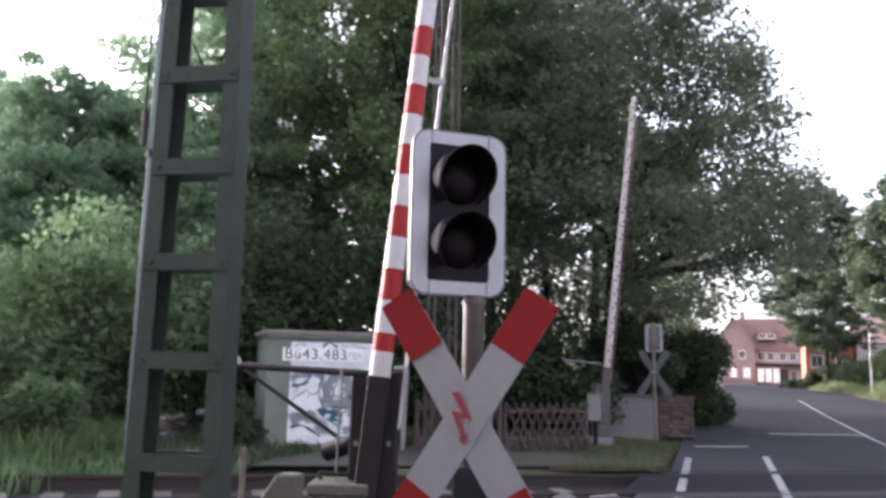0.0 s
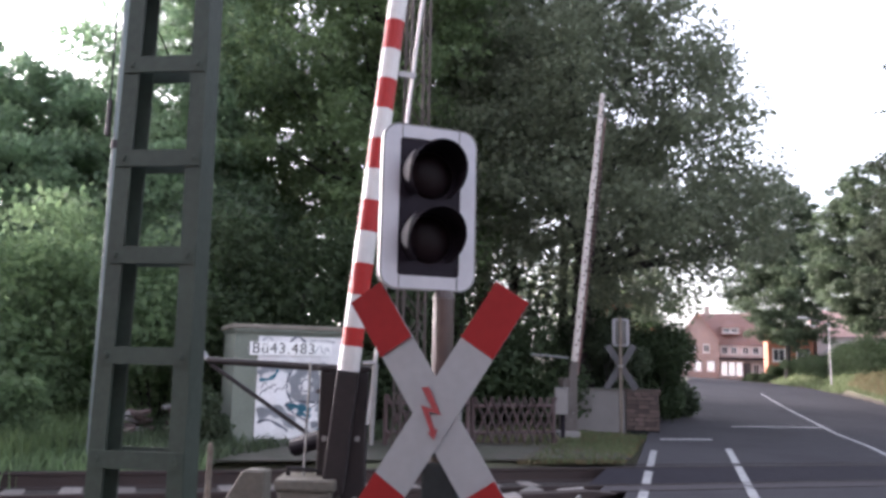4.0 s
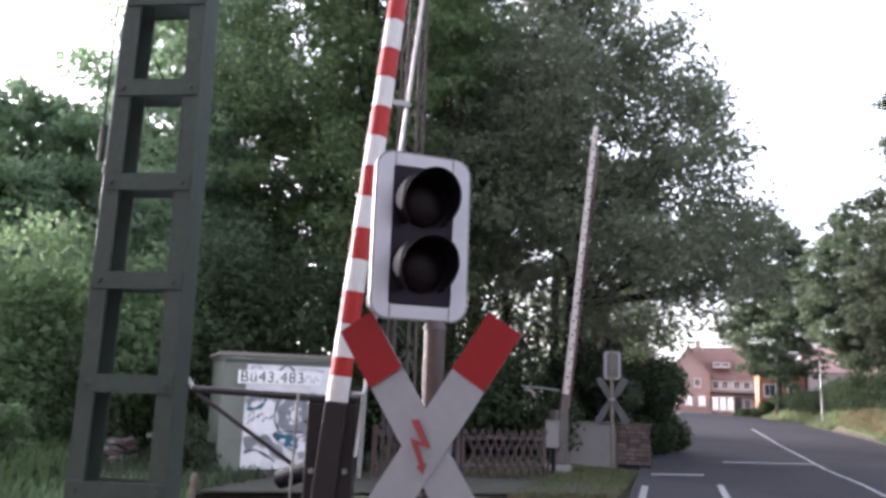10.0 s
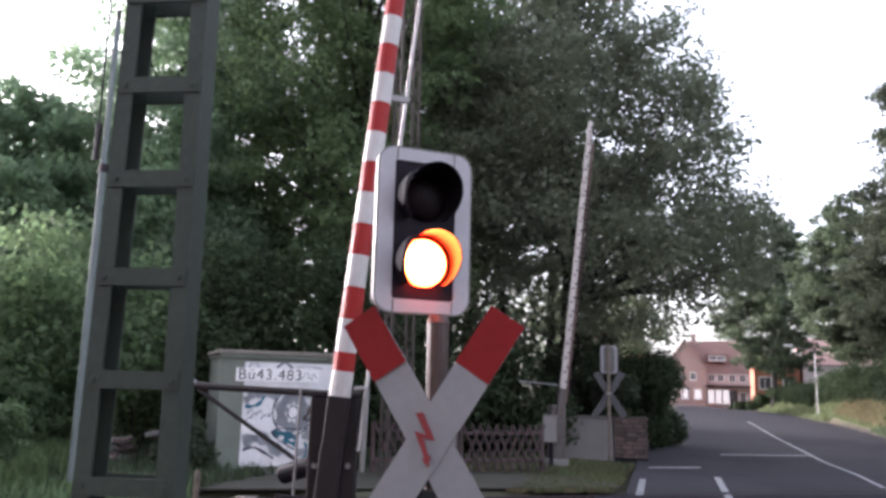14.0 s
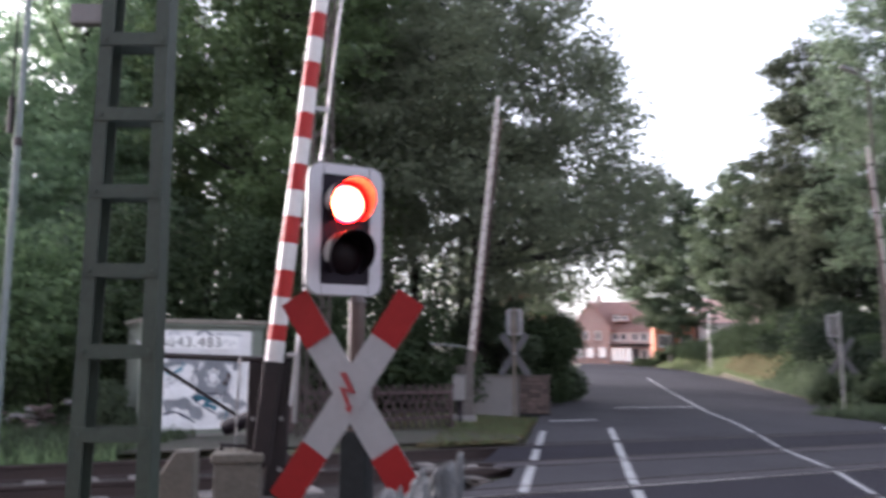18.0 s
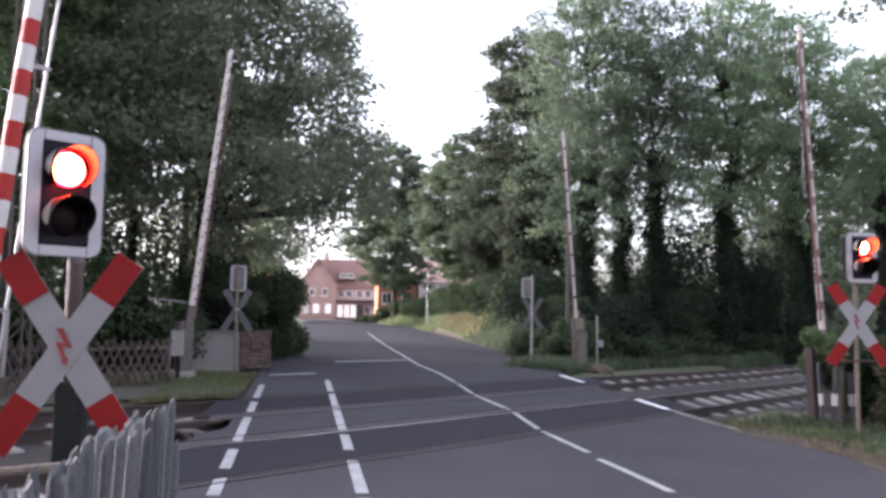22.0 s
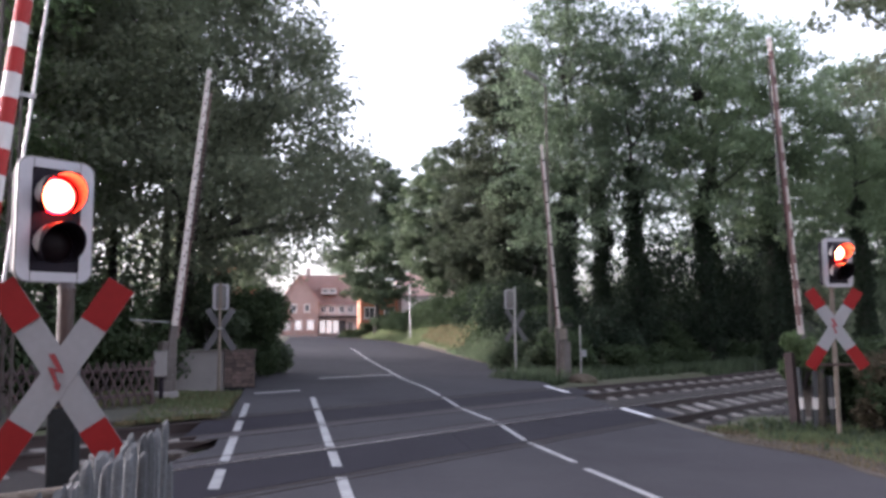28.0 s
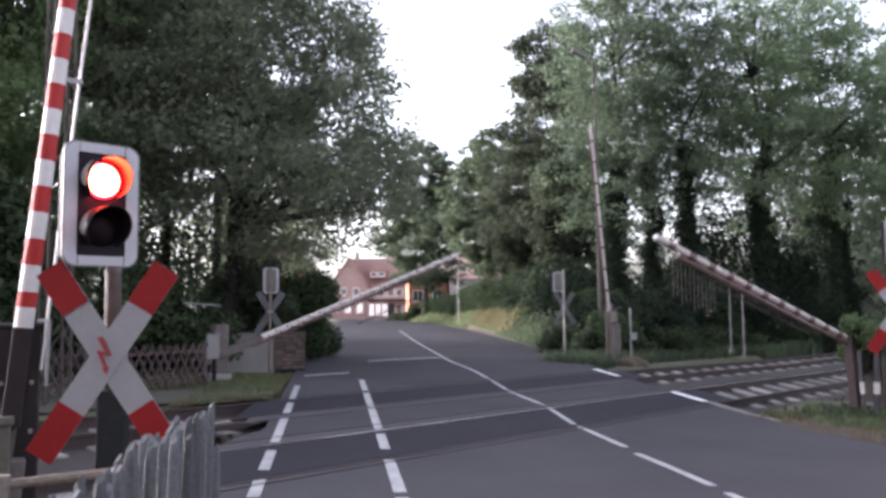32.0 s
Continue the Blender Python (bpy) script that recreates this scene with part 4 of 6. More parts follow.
# ---- equipment hut ----


def hut():
    """A small flat-roofed equipment hut; its front stands along the tracks."""
    x0, y0 = along(1.66, 13.4)
    z0 = 0.17
    t = empty("equipment_hut", pose(x0, y0, z0, 0, 0, SKEW), "grey-green equipment hut with white sprayed front and flat roof", "hut")
    L, D, H = 2.06, 1.9, 1.9
    bm = bmesh.new()
    block(bm, L / 2, D / 2, H / 2 - 0.1, L, D, H + 0.2, bevel=0.01)
    part("wall", bm, HUT_WALL, t)
    bm = bmesh.new()
    block(bm, L / 2, D / 2, H + 0.035, L + 0.14, D + 0.14, 0.07, bevel=0.012)
    roof = part("roof", bm, HUT_ROOF, t)
    bm = bmesh.new()
    block(bm, L / 2, D / 2 - 0.02, H - 0.03, L + 0.06, D + 0.06, 0.05, bevel=0.005)
    part("fascia", bm, HUT_WALL, roof)
    bm = bmesh.new()
    block(bm, L / 2, D / 2, -0.02, L + 0.1, D + 0.1, 0.14, bevel=0.01)
    part("plinth", bm, CONCRETE_DARK, t)
    bm = bmesh.new()
    block(bm, 0.38 + 0.73, -0.004, 0.95, 1.46, 0.03, 1.66)
    panel = part("white_panel", bm, HUT_WHITE, t, "white painted panel with spray paint")
    # spray paint: curving grey strokes, slate shadows and a teal patch
    def stroke(pts, w, m, y):
        bm = bmesh.new()
        vs = []
        n = len(pts)
        fine = []
        for i in range(n - 1):
            for j in range(5):
                f = j / 5
                a, b = pts[i], pts[i + 1]
                p0, p3 = pts[max(0, i - 1)], pts[min(n - 1, i + 2)]
                q = []
                for c in (0, 1):
                    q.append(0.5 * (2 * a[c] + (b[c] - p0[c]) * f + (2 * p0[c] - 5 * a[c] + 4 * b[c] - p3[c]) * f * f + (3 * a[c] - p0[c] - 3 * b[c] + p3[c]) * f ** 3))
                fine.append(tuple(q))
        fine.append(pts[-1])
        for i, (a, b) in enumerate(fine):
            p, q = fine[max(0, i - 1)], fine[min(len(fine) - 1, i + 1)]
            dx, dz = q[0] - p[0], q[1] - p[1]
            ln = math.hypot(dx, dz) or 1
            k = w * 0.68 * (0.75 + 0.25 * math.sin(i * 0.9))
            vs.append((bm.verts.new((a - dz / ln * k, y, b + dx / ln * k)), bm.verts.new((a + dz / ln * k, y, b - dx / ln * k))))
        for (a, b), (c, d) in zip(vs, vs[1:]):
            bm.faces.new((a, b, d, c))
        bmesh.ops.solidify(bm, geom=bm.faces[:], thickness=0.002)
        part("spray_stroke", bm, m, panel)
    turn_pts = [(1.2 + 0.2 * math.cos(a * 0.628), 0.98 + 0.24 * math.sin(a * 0.628)) for a in range(11)]
    stroke(turn_pts, 0.17, SPRAY_GREY, -0.021)
    stroke([(1.2 + 0.33 * math.cos(a * 0.628 + 0.8), 0.98 + 0.37 * math.sin(a * 0.628 + 0.8)) for a in range(9)], 0.022, SPRAY_DARK, -0.0225)
    stroke([(1.2 + 0.085 * math.cos(a * 0.628), 0.98 + 0.1 * math.sin(a * 0.628)) for a in range(11)], 0.016, SPRAY_DARK, -0.023)
    stroke([(0.4, 1.16), (0.46, 1.2), (0.54, 1.27), (0.62, 1.27), (0.66, 1.2)], 0.12, SPRAY_GREY, -0.0215)
    stroke([(0.42, 1.07), (0.55, 1.07), (0.66, 1.13), (0.72, 1.24)], 0.05, SPRAY_TEAL, -0.0225)
    stroke([(0.76, 1.34), (0.86, 1.24), (0.95, 1.22)], 0.13, SPRAY_GREY, -0.022)
    stroke([(1.42, 1.3), (1.56, 1.24), (1.62, 1.12)], 0.13, SPRAY_GREY, -0.022)
    stroke([(1.46, 1.08), (1.5, 0.96), (1.44, 0.82)], 0.035, SPRAY_DARK, -0.0235)
    stroke([(1.48, 1.04), (1.44, 0.94), (1.38, 0.86)], 0.05, STONE_RED, -0.0245)
    stroke([(0.42, 0.5), (0.6, 0.56), (0.78, 0.54), (0.92, 0.42), (1.04, 0.3)], 0.17, SPRAY_GREY, -0.0215)
    stroke([(0.42, 0.38), (0.6, 0.42), (0.8, 0.32), (0.92, 0.24)], 0.035, SPRAY_DARK, -0.0235)
    stroke([(0.9, 0.62), (1.04, 0.64), (1.18, 0.6), (1.28, 0.56)], 0.09, SPRAY_TEAL, -0.0235)
    stroke([(1.06, 0.54), (1.18, 0.5), (1.28, 0.46)], 0.07, SPRAY_TEAL, -0.0245)
    stroke([(0.86, 0.66), (1.0, 0.72), (1.36, 0.7)], 0.022, SPRAY_DARK, -0.0255)
    stroke([(0.86, 0.66), (1.02, 0.52), (1.26, 0.38)], 0.022, SPRAY_DARK, -0.0255)
    stroke([(1.4, 0.66), (1.52, 0.58), (1.66, 0.5), (1.76, 0.56)], 0.15, SPRAY_GREY, -0.0225)
    stroke([(1.3, 0.32), (1.44, 0.36), (1.5, 0.28)], 0.09, SPRAY_GREY, -0.022)
    stroke([(1.42, 0.5), (1.46, 0.36), (1.4, 0.24)], 0.03, SPRAY_TEAL, -0.0245)
    for px, pz in ((0.44, 0.82), (0.52, 0.88), (0.6, 0.92), (0.68, 0.86), (0.46, 0.94), (0.8, 0.9)):
        stroke([(px, pz), (px + 0.04, pz + 0.07), (px + 0.09, pz + 0.06)], 0.016, SPRAY_DARK, -0.021)
    stroke([(0.44, 1.7), (0.52, 1.76), (0.62, 1.72)], 0.025, SPRAY_GREY, -0.021)
    stroke([(0.9, 1.7), (1.02, 1.78), (1.16, 1.7)], 0.03, SPRAY_DARK, -0.021)
    stroke([(1.24, 1.72), (1.4, 1.74), (1.66, 1.7)], 0.02, SPRAY_GREY, -0.021)
    stroke([(1.3, 1.5), (1.4, 1.64), (1.44, 1.52)], 0.014, SPRAY_GREY, -0.0445)
    stroke([(1.48, 1.5), (1.5, 1.62), (1.56, 1.54)], 0.014, SPRAY_GREY, -0.0445)
    # number plate of the crossing
    bm = bmesh.new()
    block(bm, 0.92, -0.034, 1.575, 1.36, 0.012, 0.215, bevel=0.003)
    sign = part("name_plate", bm, PLATE, t, "white plate with black writing")
    cu = bpy.data.curves.new("writing", "FONT")
    cu.body = "B\u00fc43.483"
    cu.size, cu.extrude, cu.space_character = 0.25, 0.001, 1.12
    cu.align_x, cu.align_y = "LEFT", "CENTER"
    tmp = bpy.data.objects.new("writing", cu)
    scene.collection.objects.link(tmp)
    me = bpy.data.meshes.new_from_object(tmp.evaluated_get(bpy.context.evaluated_depsgraph_get()))
    bpy.data.objects.remove(tmp)
    me.materials.clear()
    me.materials.append(INK)
    ob = new("writing", me)
    ob.parent = sign
    ob.matrix_basis = pose(0.27, -0.0425, 1.575, 90)
    bm = bmesh.new()
    block(bm, 1.95, -0.01, 0.75, 0.2, 0.03, 0.5, bevel=0.005)
    part("notice", bm, PLATE, t, "pale notice sheet")
    # ground slab before the hut
    return t


hut()

# ---- small things along the near track ----


def cabinet_small(x, y, w, d, h, label, m=None):
    t = empty("cable_cabinet", pose(x, y, ground_z(x, y), 0, 0, 20), label, "cabinet")
    bm = bmesh.new()
    block(bm, 0, 0, h / 2 - 0.1, w, d, h + 0.1, bevel=0.012)
    part("body", bm, m or BEIGE, t)
    bm = bmesh.new()
    block(bm, 0, 0, h - 0.03, w + 0.03, d + 0.03, 0.05, bevel=0.01)
    part("lid", bm, m or BEIGE, t)
    bm = bmesh.new()
    block(bm, w * 0.3, -d / 2 - 0.008, h * 0.55, 0.03, 0.016, 0.07, bevel=0.004)
    part("lock", bm, DARK_STEEL, t)
    return t


cab = cabinet_small(-1.68, 3.62, 0.24, 0.22, 1.055, "beige-grey cable cabinet with a thin rod beside the barrier")
bm = bmesh.new()
rod(bm, (-0.03, 0.02, 1.03), (-0.02, 0.02, 1.56), 0.006, seg=8)
part("rod", bm, GALV, cab)
bm = bmesh.new()
rod(bm, (-0.1, 0.02, 1.08), (0.08, 0.02, 1.07), 0.01, seg=8)
rod(bm, (-0.1, 0.02, 1.04), (-0.1, 0.02, 1.09), 0.01, seg=8)
rod(bm, (0.08, 0.02, 1.04), (0.08, 0.02, 1.08), 0.01, seg=8)
part("cross_bar", bm, DARK_STEEL, cab)

t = empty("concrete_marker", pose(-2.47, 4.25, ground_z(-2.4, 4.2), 0, 0, 12), "pale weathered concrete marker with a sloped side", "marker")
bm = bmesh.new()
plate(bm, [(-0.16, 0), (0.15, 0), (0.15, 0.93), (0.02, 0.93), (-0.15, 0.66)], 0.12)
bmesh.ops.bevel(bm, geom=bm.edges[:], offset=0.01, segments=1, affect="EDGES")
part("body", bm, BEIGE, t)

t = empty("wooden_stake", pose(-2.23, 3.62, ground_z(-2.2, 3.6), 2, 1, 10), "short weathered wooden stake beside the mast", "stake")
bm = bmesh.new()
rod(bm, (0, 0, -0.1), (0.01, 0, 1.14), 0.017, 0.014, seg=9)
rod(bm, (0.01, 0, 1.14), (0.01, 0, 1.16), 0.014, 0.007, seg=9)
part("stem", bm, OLD_WOOD, t)

# ---- lattice garden fence beyond the tracks ----


def hunter_fence():
    n0 = 13.5
    for k, (u0, u1) in enumerate(((4.3, 5.85), (5.95, 7.6))):
        x0, y0 = along(u0, n0)
        t = empty("lattice_fence", pose(x0, y0, ground_z(x0, y0), 0, 0, SKEW), "brown stained lattice fence panel with crossed slats", "fence", "fence panels")
        L = u1 - u0
        for zz in (0.22, 0.7):
            bm = bmesh.new()
            rod(bm, (0, 0, zz), (L, 0, zz), 0.034, seg=8)
            part("rail", bm, FENCE_WOOD, t)
        for xx in (0.0, L):
            bm = bmesh.new()
            rod(bm, (xx, 0.03, -0.1), (xx, 0.03, 0.86), 0.045, 0.04, seg=9)
            part("fence_post", bm, FENCE_WOOD, t)
        for s, yy in ((1, -0.03), (-1, -0.058)):
            i = 0
            while True:
                a = i * 0.165
                run = 0.36
                b0, b1 = (a, a + run) if s > 0 else (a + run, a)
                if a + run > L + 0.05:
                    break
                bm = bmesh.new()
                rod(bm, (b0, yy, 0.04), (b1, yy, 0.86), 0.022, seg=6)
                part("slat", bm, FENCE_WOOD, t)
                i += 1


hunter_fence()


def far_wall():
    w1 = empty("garden_wall", pose(-3.5, 19.5, 0.07, 0, 0, 4), "rendered grey garden wall behind the crossing signal", "wall")
    bm = bmesh.new()
    block(bm, 0.72, 0.12, 0.42, 1.4, 0.2, 1.0, bevel=0.012)
    part("body", bm, CONCRETE, w1)
    bm = bmesh.new()
    block(bm, 0.72, 0.12, 0.93, 1.44, 0.26, 0.05, bevel=0.01)
    part("coping", bm, CONCRETE_DARK, w1)
    w2 = empty("stone_wall", pose(-2.08, 19.55, 0.05, 0, 0, 6), "low wall of red-brown stones with pale joints", "wall")
    bm = bmesh.new()
    block(bm, 0.39, 0.14, 0.42, 0.76, 0.2, 0.98)
    part("core", bm, SOCKET_GREY, w2)
    bm = bmesh.new()
    block(bm, 0, 0, 0, 1, 0.06, 0.085, bevel=0.012)
    me = bpy.data.meshes.new("stone")
    bm.to_mesh(me)
    bm.free()
    me.materials.append(STONE_RED)
    rng = random.Random(3)
    for r in range(9):
        x = 0.0
        while x < 0.76:
            w = min(rng.uniform(0.16, 0.3), 0.78 - x)
            if w > 0.05:
                shared("stone", me, pose(x + w / 2, 0.02 + rng.uniform(-0.008, 0.008), 0.03 + r * 0.1 + 0.045, 0, rng.uniform(-1, 1)) @ Matrix.Diagonal((w - 0.015, 1, 1, 1)), w2)
            x += w
    bm = bmesh.new()
    block(bm, 0.39, 0.12, 0.955, 0.84, 0.3, 0.05, bevel=0.012)
    part("coping", bm, STONE_RED, w2)


far_wall()

t = empty("junction_box", pose(-3.03, 16.55, ground_z(-3, 16.5), 0, 0, 5), "grey junction box on a short black post", "box")
bm = bmesh.new()
rod(bm, (0.03, 0, -0.1), (0.03, 0, 0.7), 0.045, seg=10)
part("post", bm, BLACK, t)
bm = bmesh.new()
block(bm, 0, 0, 0.75, 0.25, 0.18, 0.52, bevel=0.015)
part("case", bm, CONCRETE, t)
bm = bmesh.new()
block(bm, 0, 0, 1.02, 0.28, 0.21, 0.03, bevel=0.008)
part("lid", bm, GREY_PAINT, t)

# ---- picket fence beside the footpath ----


def pickets():
    t = empty("picket_fence", pose(-0.38, 1.0, 0.0), "weathered grey round-topped picket fence beside the footpath", "fence")
    rng = random.Random(8)
    bm = bmesh.new()
    rod(bm, (0, 0, -0.08), (0, 0, 1.11), 0.021, 0.019, seg=7)
    top = rod(bm, (0, 0, 1.11), (0, 0, 1.15), 0.019, 0.013, seg=7)
    for v in top:
        if v.co.z > 1.14:
            v.co.z += v.co.x * 1.1
    me = bpy.data.meshes.new("picket")
    bm.to_mesh(me)
    bm.free()
    me.materials.append(PICKET_GREY)
    y = -0.3
    while y < 1.92:
        shared("picket", me, pose(rng.uniform(-0.012, 0.012), y, rng.uniform(-0.045, 0.045) + 0.02, rng.uniform(-1.5, 1.5), rng.uniform(-1.5, 1.5), rng.uniform(0, 90)), t)
        y += rng.uniform(0.038, 0.054)
    shared("picket", me, pose(0.05, 1.93, -0.14, 0, 0, 0) @ Matrix.Diagonal((1.4, 1.4, 1, 1)), t)
    for zz in (0.35, 0.88):
        bm = bmesh.new()
        rod(bm, (-0.045, -0.35, zz), (-0.045, 1.95, zz), 0.024, seg=8)
        part("rail", bm, PICKET_GREY, t)
    t2 = empty("wooden_rail", pose(-0.62, 2.35, 0.0), "grey weathered rail fence with rough posts", "fence")
    for xx, yy in ((-0.5, 0.2), (0.12, 0.35)):
        bm = bmesh.new()
        rod(bm, (xx, yy, -0.1), (xx, yy, 0.98), 0.04, 0.035, seg=9)
        part("fence_post", bm, OLD_WOOD, t2)
    bm = bmesh.new()
    rod(bm, (-0.7, 0.17, 0.93), (0.2, 0.37, 0.97), 0.022, seg=8)
    part("rail", bm, OLD_WOOD, t2)


pickets()

# ---- track stones, plates and a lever by the left rails ----
t = empty("rail_plate", pose(-1.62, 10.05, 0.02, 0, 0, SKEW), "dark steel deflector plate at the end of the ballast", "rail fitting")
bm = bmesh.new()
plate(bm, [(-0.75, -0.02), (0.25, -0.02), (0.62, 0.02), (0.25, 0.06), (-0.75, 0.06)], 0.2)
part("plate", bm, RAIL_RUST, t)
for k, (xx, yy, s, rz) in enumerate(((-1.7, 10.35, 0.2, 20), (-2.15, 10.1, 0.16, 70), (-2.3, 9.5, 0.18, 40), (-1.95, 9.0, 0.14, 10))):
    t = empty("concrete_slab", pose(xx, yy, ground_z(xx, yy) - 0.02, 8, -6, rz), "broken pale concrete slab lying in the ballast", "slab", "broken slabs")
    bm = bmesh.new()
    block(bm, 0, 0, 0, s * 1.7, s * 1.2, 0.07, bevel=0.015)
    part("slab", bm, SLEEPER, t)

# ---- right verge: stakes, marker post, street lamp ----
rngs = random.Random(4)
for k, (xx, yy, h, w, lab, mm) in enumerate(((8.8, 12.1, 1.3, 0.17, "thick dark wooden stake beside the barrier", FENCE_WOOD), (8.8, 11.85, 1.05, 0.07, "grey wooden stake with a white painted foot", PICKET_GREY), (8.98, 11.8, 1.0, 0.1, "grey wooden stake with a white painted foot", PICKET_GREY), (9.2, 11.9, 0.95, 0.1, "dark weathered wooden stake beside the barrier", OLD_WOOD), (9.42, 11.9, 0.9, 0.09, "grey wooden stake with a white painted foot", PICKET_GREY))):
    t = empty("stake", pose(xx, yy, ground_z(xx, yy), rngs.uniform(-3, 3), rngs.uniform(-3, 3), rngs.uniform(0, 90)), lab, "stake", "stakes by the barrier")
    bm = bmesh.new()
    block(bm, 0, 0, h / 2 - 0.1, w, w * 0.8, h + 0.2, bevel=0.01)
    part("stem", bm, mm, t)
    if "white" in lab:
        bm = bmesh.new()
        block(bm, 0, 0, 0.42, w + 0.006, w * 0.8 + 0.006, 0.2, bevel=0.004)
        part("white_band", bm, BOOM_WHITE, t)

t = empty("marker_post", pose(8.6, 23.3, -0.21, 0, 0, 0), "thin grey marker post with plate in a heap of earth", "post")
bm = bmesh.new()
rod(bm, (0, 0, -0.1), (0, 0, 1.75), 0.028, seg=10)
part("stem", bm, GALV, t)
bm = bmesh.new()
block(bm, 0.12, 0, 0.85, 0.16, 0.02, 0.22, bevel=0.006)
part("plate", bm, SIGN_WHITE, t)
t = empty("earth_heap", pose(8.62, 23.2, -0.25), "low brown heap of earth round a post", "heap")
bm = bmesh.new()
bmesh.ops.create_uvsphere(bm, u_segments=20, v_segments=10, radius=1.0, matrix=Matrix.Diagonal((0.5, 0.45, 0.26, 1)))
for v in bm.verts:
    v.co *= 1 + 0.22 * noise.noise(v.co * 4)
part("mound", bm, DIRT, t)

t = empty("street_lamp", pose(8.55, 26.4, -0.2, 0, 0, 0), "grey street lamp with a short arm over the road", "street lamp")
bm = bmesh.new()
rod(bm, (0, 0, -0.1), (0, 0, 10.6), 0.085, 0.035, seg=12)
part("pole", bm, LAMP_OLIVE, t)
bm = bmesh.new()
rod(bm, (0, 0, 10.58), (-0.32, -0.06, 10.85), 0.035, 0.03, seg=10)
part("arm", bm, GREY_PAINT, t)
bm = bmesh.new()
block(bm, -0.58, -0.1, 10.98, 0.6, 0.22, 0.12, pose(0, 0, 0, 0, 24, 8), bevel=0.03)
part("lamp_head", bm, GREY_PAINT, t)

t = empty("street_lamp", pose(8.3, 70, 0.6), "slender grey street lamp on the bank", "street lamp")
bm = bmesh.new()
rod(bm, (0, 0, -0.3), (0, 0, 4.6), 0.06, 0.04, seg=10)
part("pole", bm, GALV, t)
bm = bmesh.new()
rod(bm, (0, 0, 4.55), (-1.6, 0, 5.0), 0.035, 0.03, seg=8)
part("arm", bm, GALV, t)
bm = bmesh.new()
block(bm, -1.9, 0, 5.05, 0.7, 0.24, 0.14, bevel=0.03)
part("lamp_head", bm, WINDOW_WHITE, t)


# ---- foliage ----


def leaves(name, centres, radii, count, size, material, parent, seed, flat=0.55, up=0.3, label="", kind=""):
    """A crown: many small folded leaves on the shells of clumps."""
    rng = np.random.default_rng(seed)
    centres, radii = np.asarray(centres, float), np.asarray(radii, float)
    w = (radii[:, 0] * radii[:, 2])
    which = rng.choice(len(centres), count, p=w / w.sum())
    d = rng.normal(size=(count, 3))
    d /= np.linalg.norm(d, axis=1)[:, None]
    r = rng.uniform(0.12, 1.0, count) ** 0.5
    r *= 1 + 0.07 * rng.normal(size=count)
    p = centres[which] + d * r[:, None] * radii[which]
    a = rng.normal(size=(count, 3))
    a /= np.linalg.norm(a, axis=1)[:, None]
    nrm = d * 0.6 + rng.normal(size=(count, 3)) * 0.6 + (0, 0, up)
    b = np.cross(nrm, a)
    b /= np.linalg.norm(b, axis=1)[:, None] + 1e-9
    c = np.cross(b, nrm)
    c /= np.linalg.norm(c, axis=1)[:, None] + 1e-9
    s = size * rng.uniform(0.55, 1.3, count)[:, None]
    v = np.empty((count, 4, 3))
    v[:, 0] = p - b * s
    v[:, 1] = p + c * s * flat
    v[:, 2] = p + b * s
    v[:, 3] = p - c * s * flat
    nn = nrm / (np.linalg.norm(nrm, axis=1)[:, None] + 1e-9)
    v[:, 1] += nn * s * 0.18
    v[:, 3] += nn * s * 0.18
    me = bpy.data.meshes.new(name)
    me.vertices.add(count * 4)
    me.vertices.foreach_set("co", v.ravel())
    me.loops.add(count * 4)
    me.loops.foreach_set("vertex_index", np.arange(count * 4))
    me.polygons.add(count)
    me.polygons.foreach_set("loop_start", np.arange(count) * 4)
    me.update(calc_edges=True)
    me.materials.append(material)
    ob = new(name, me)
    ob.parent = parent
    return tagged(ob, label, kind=kind)


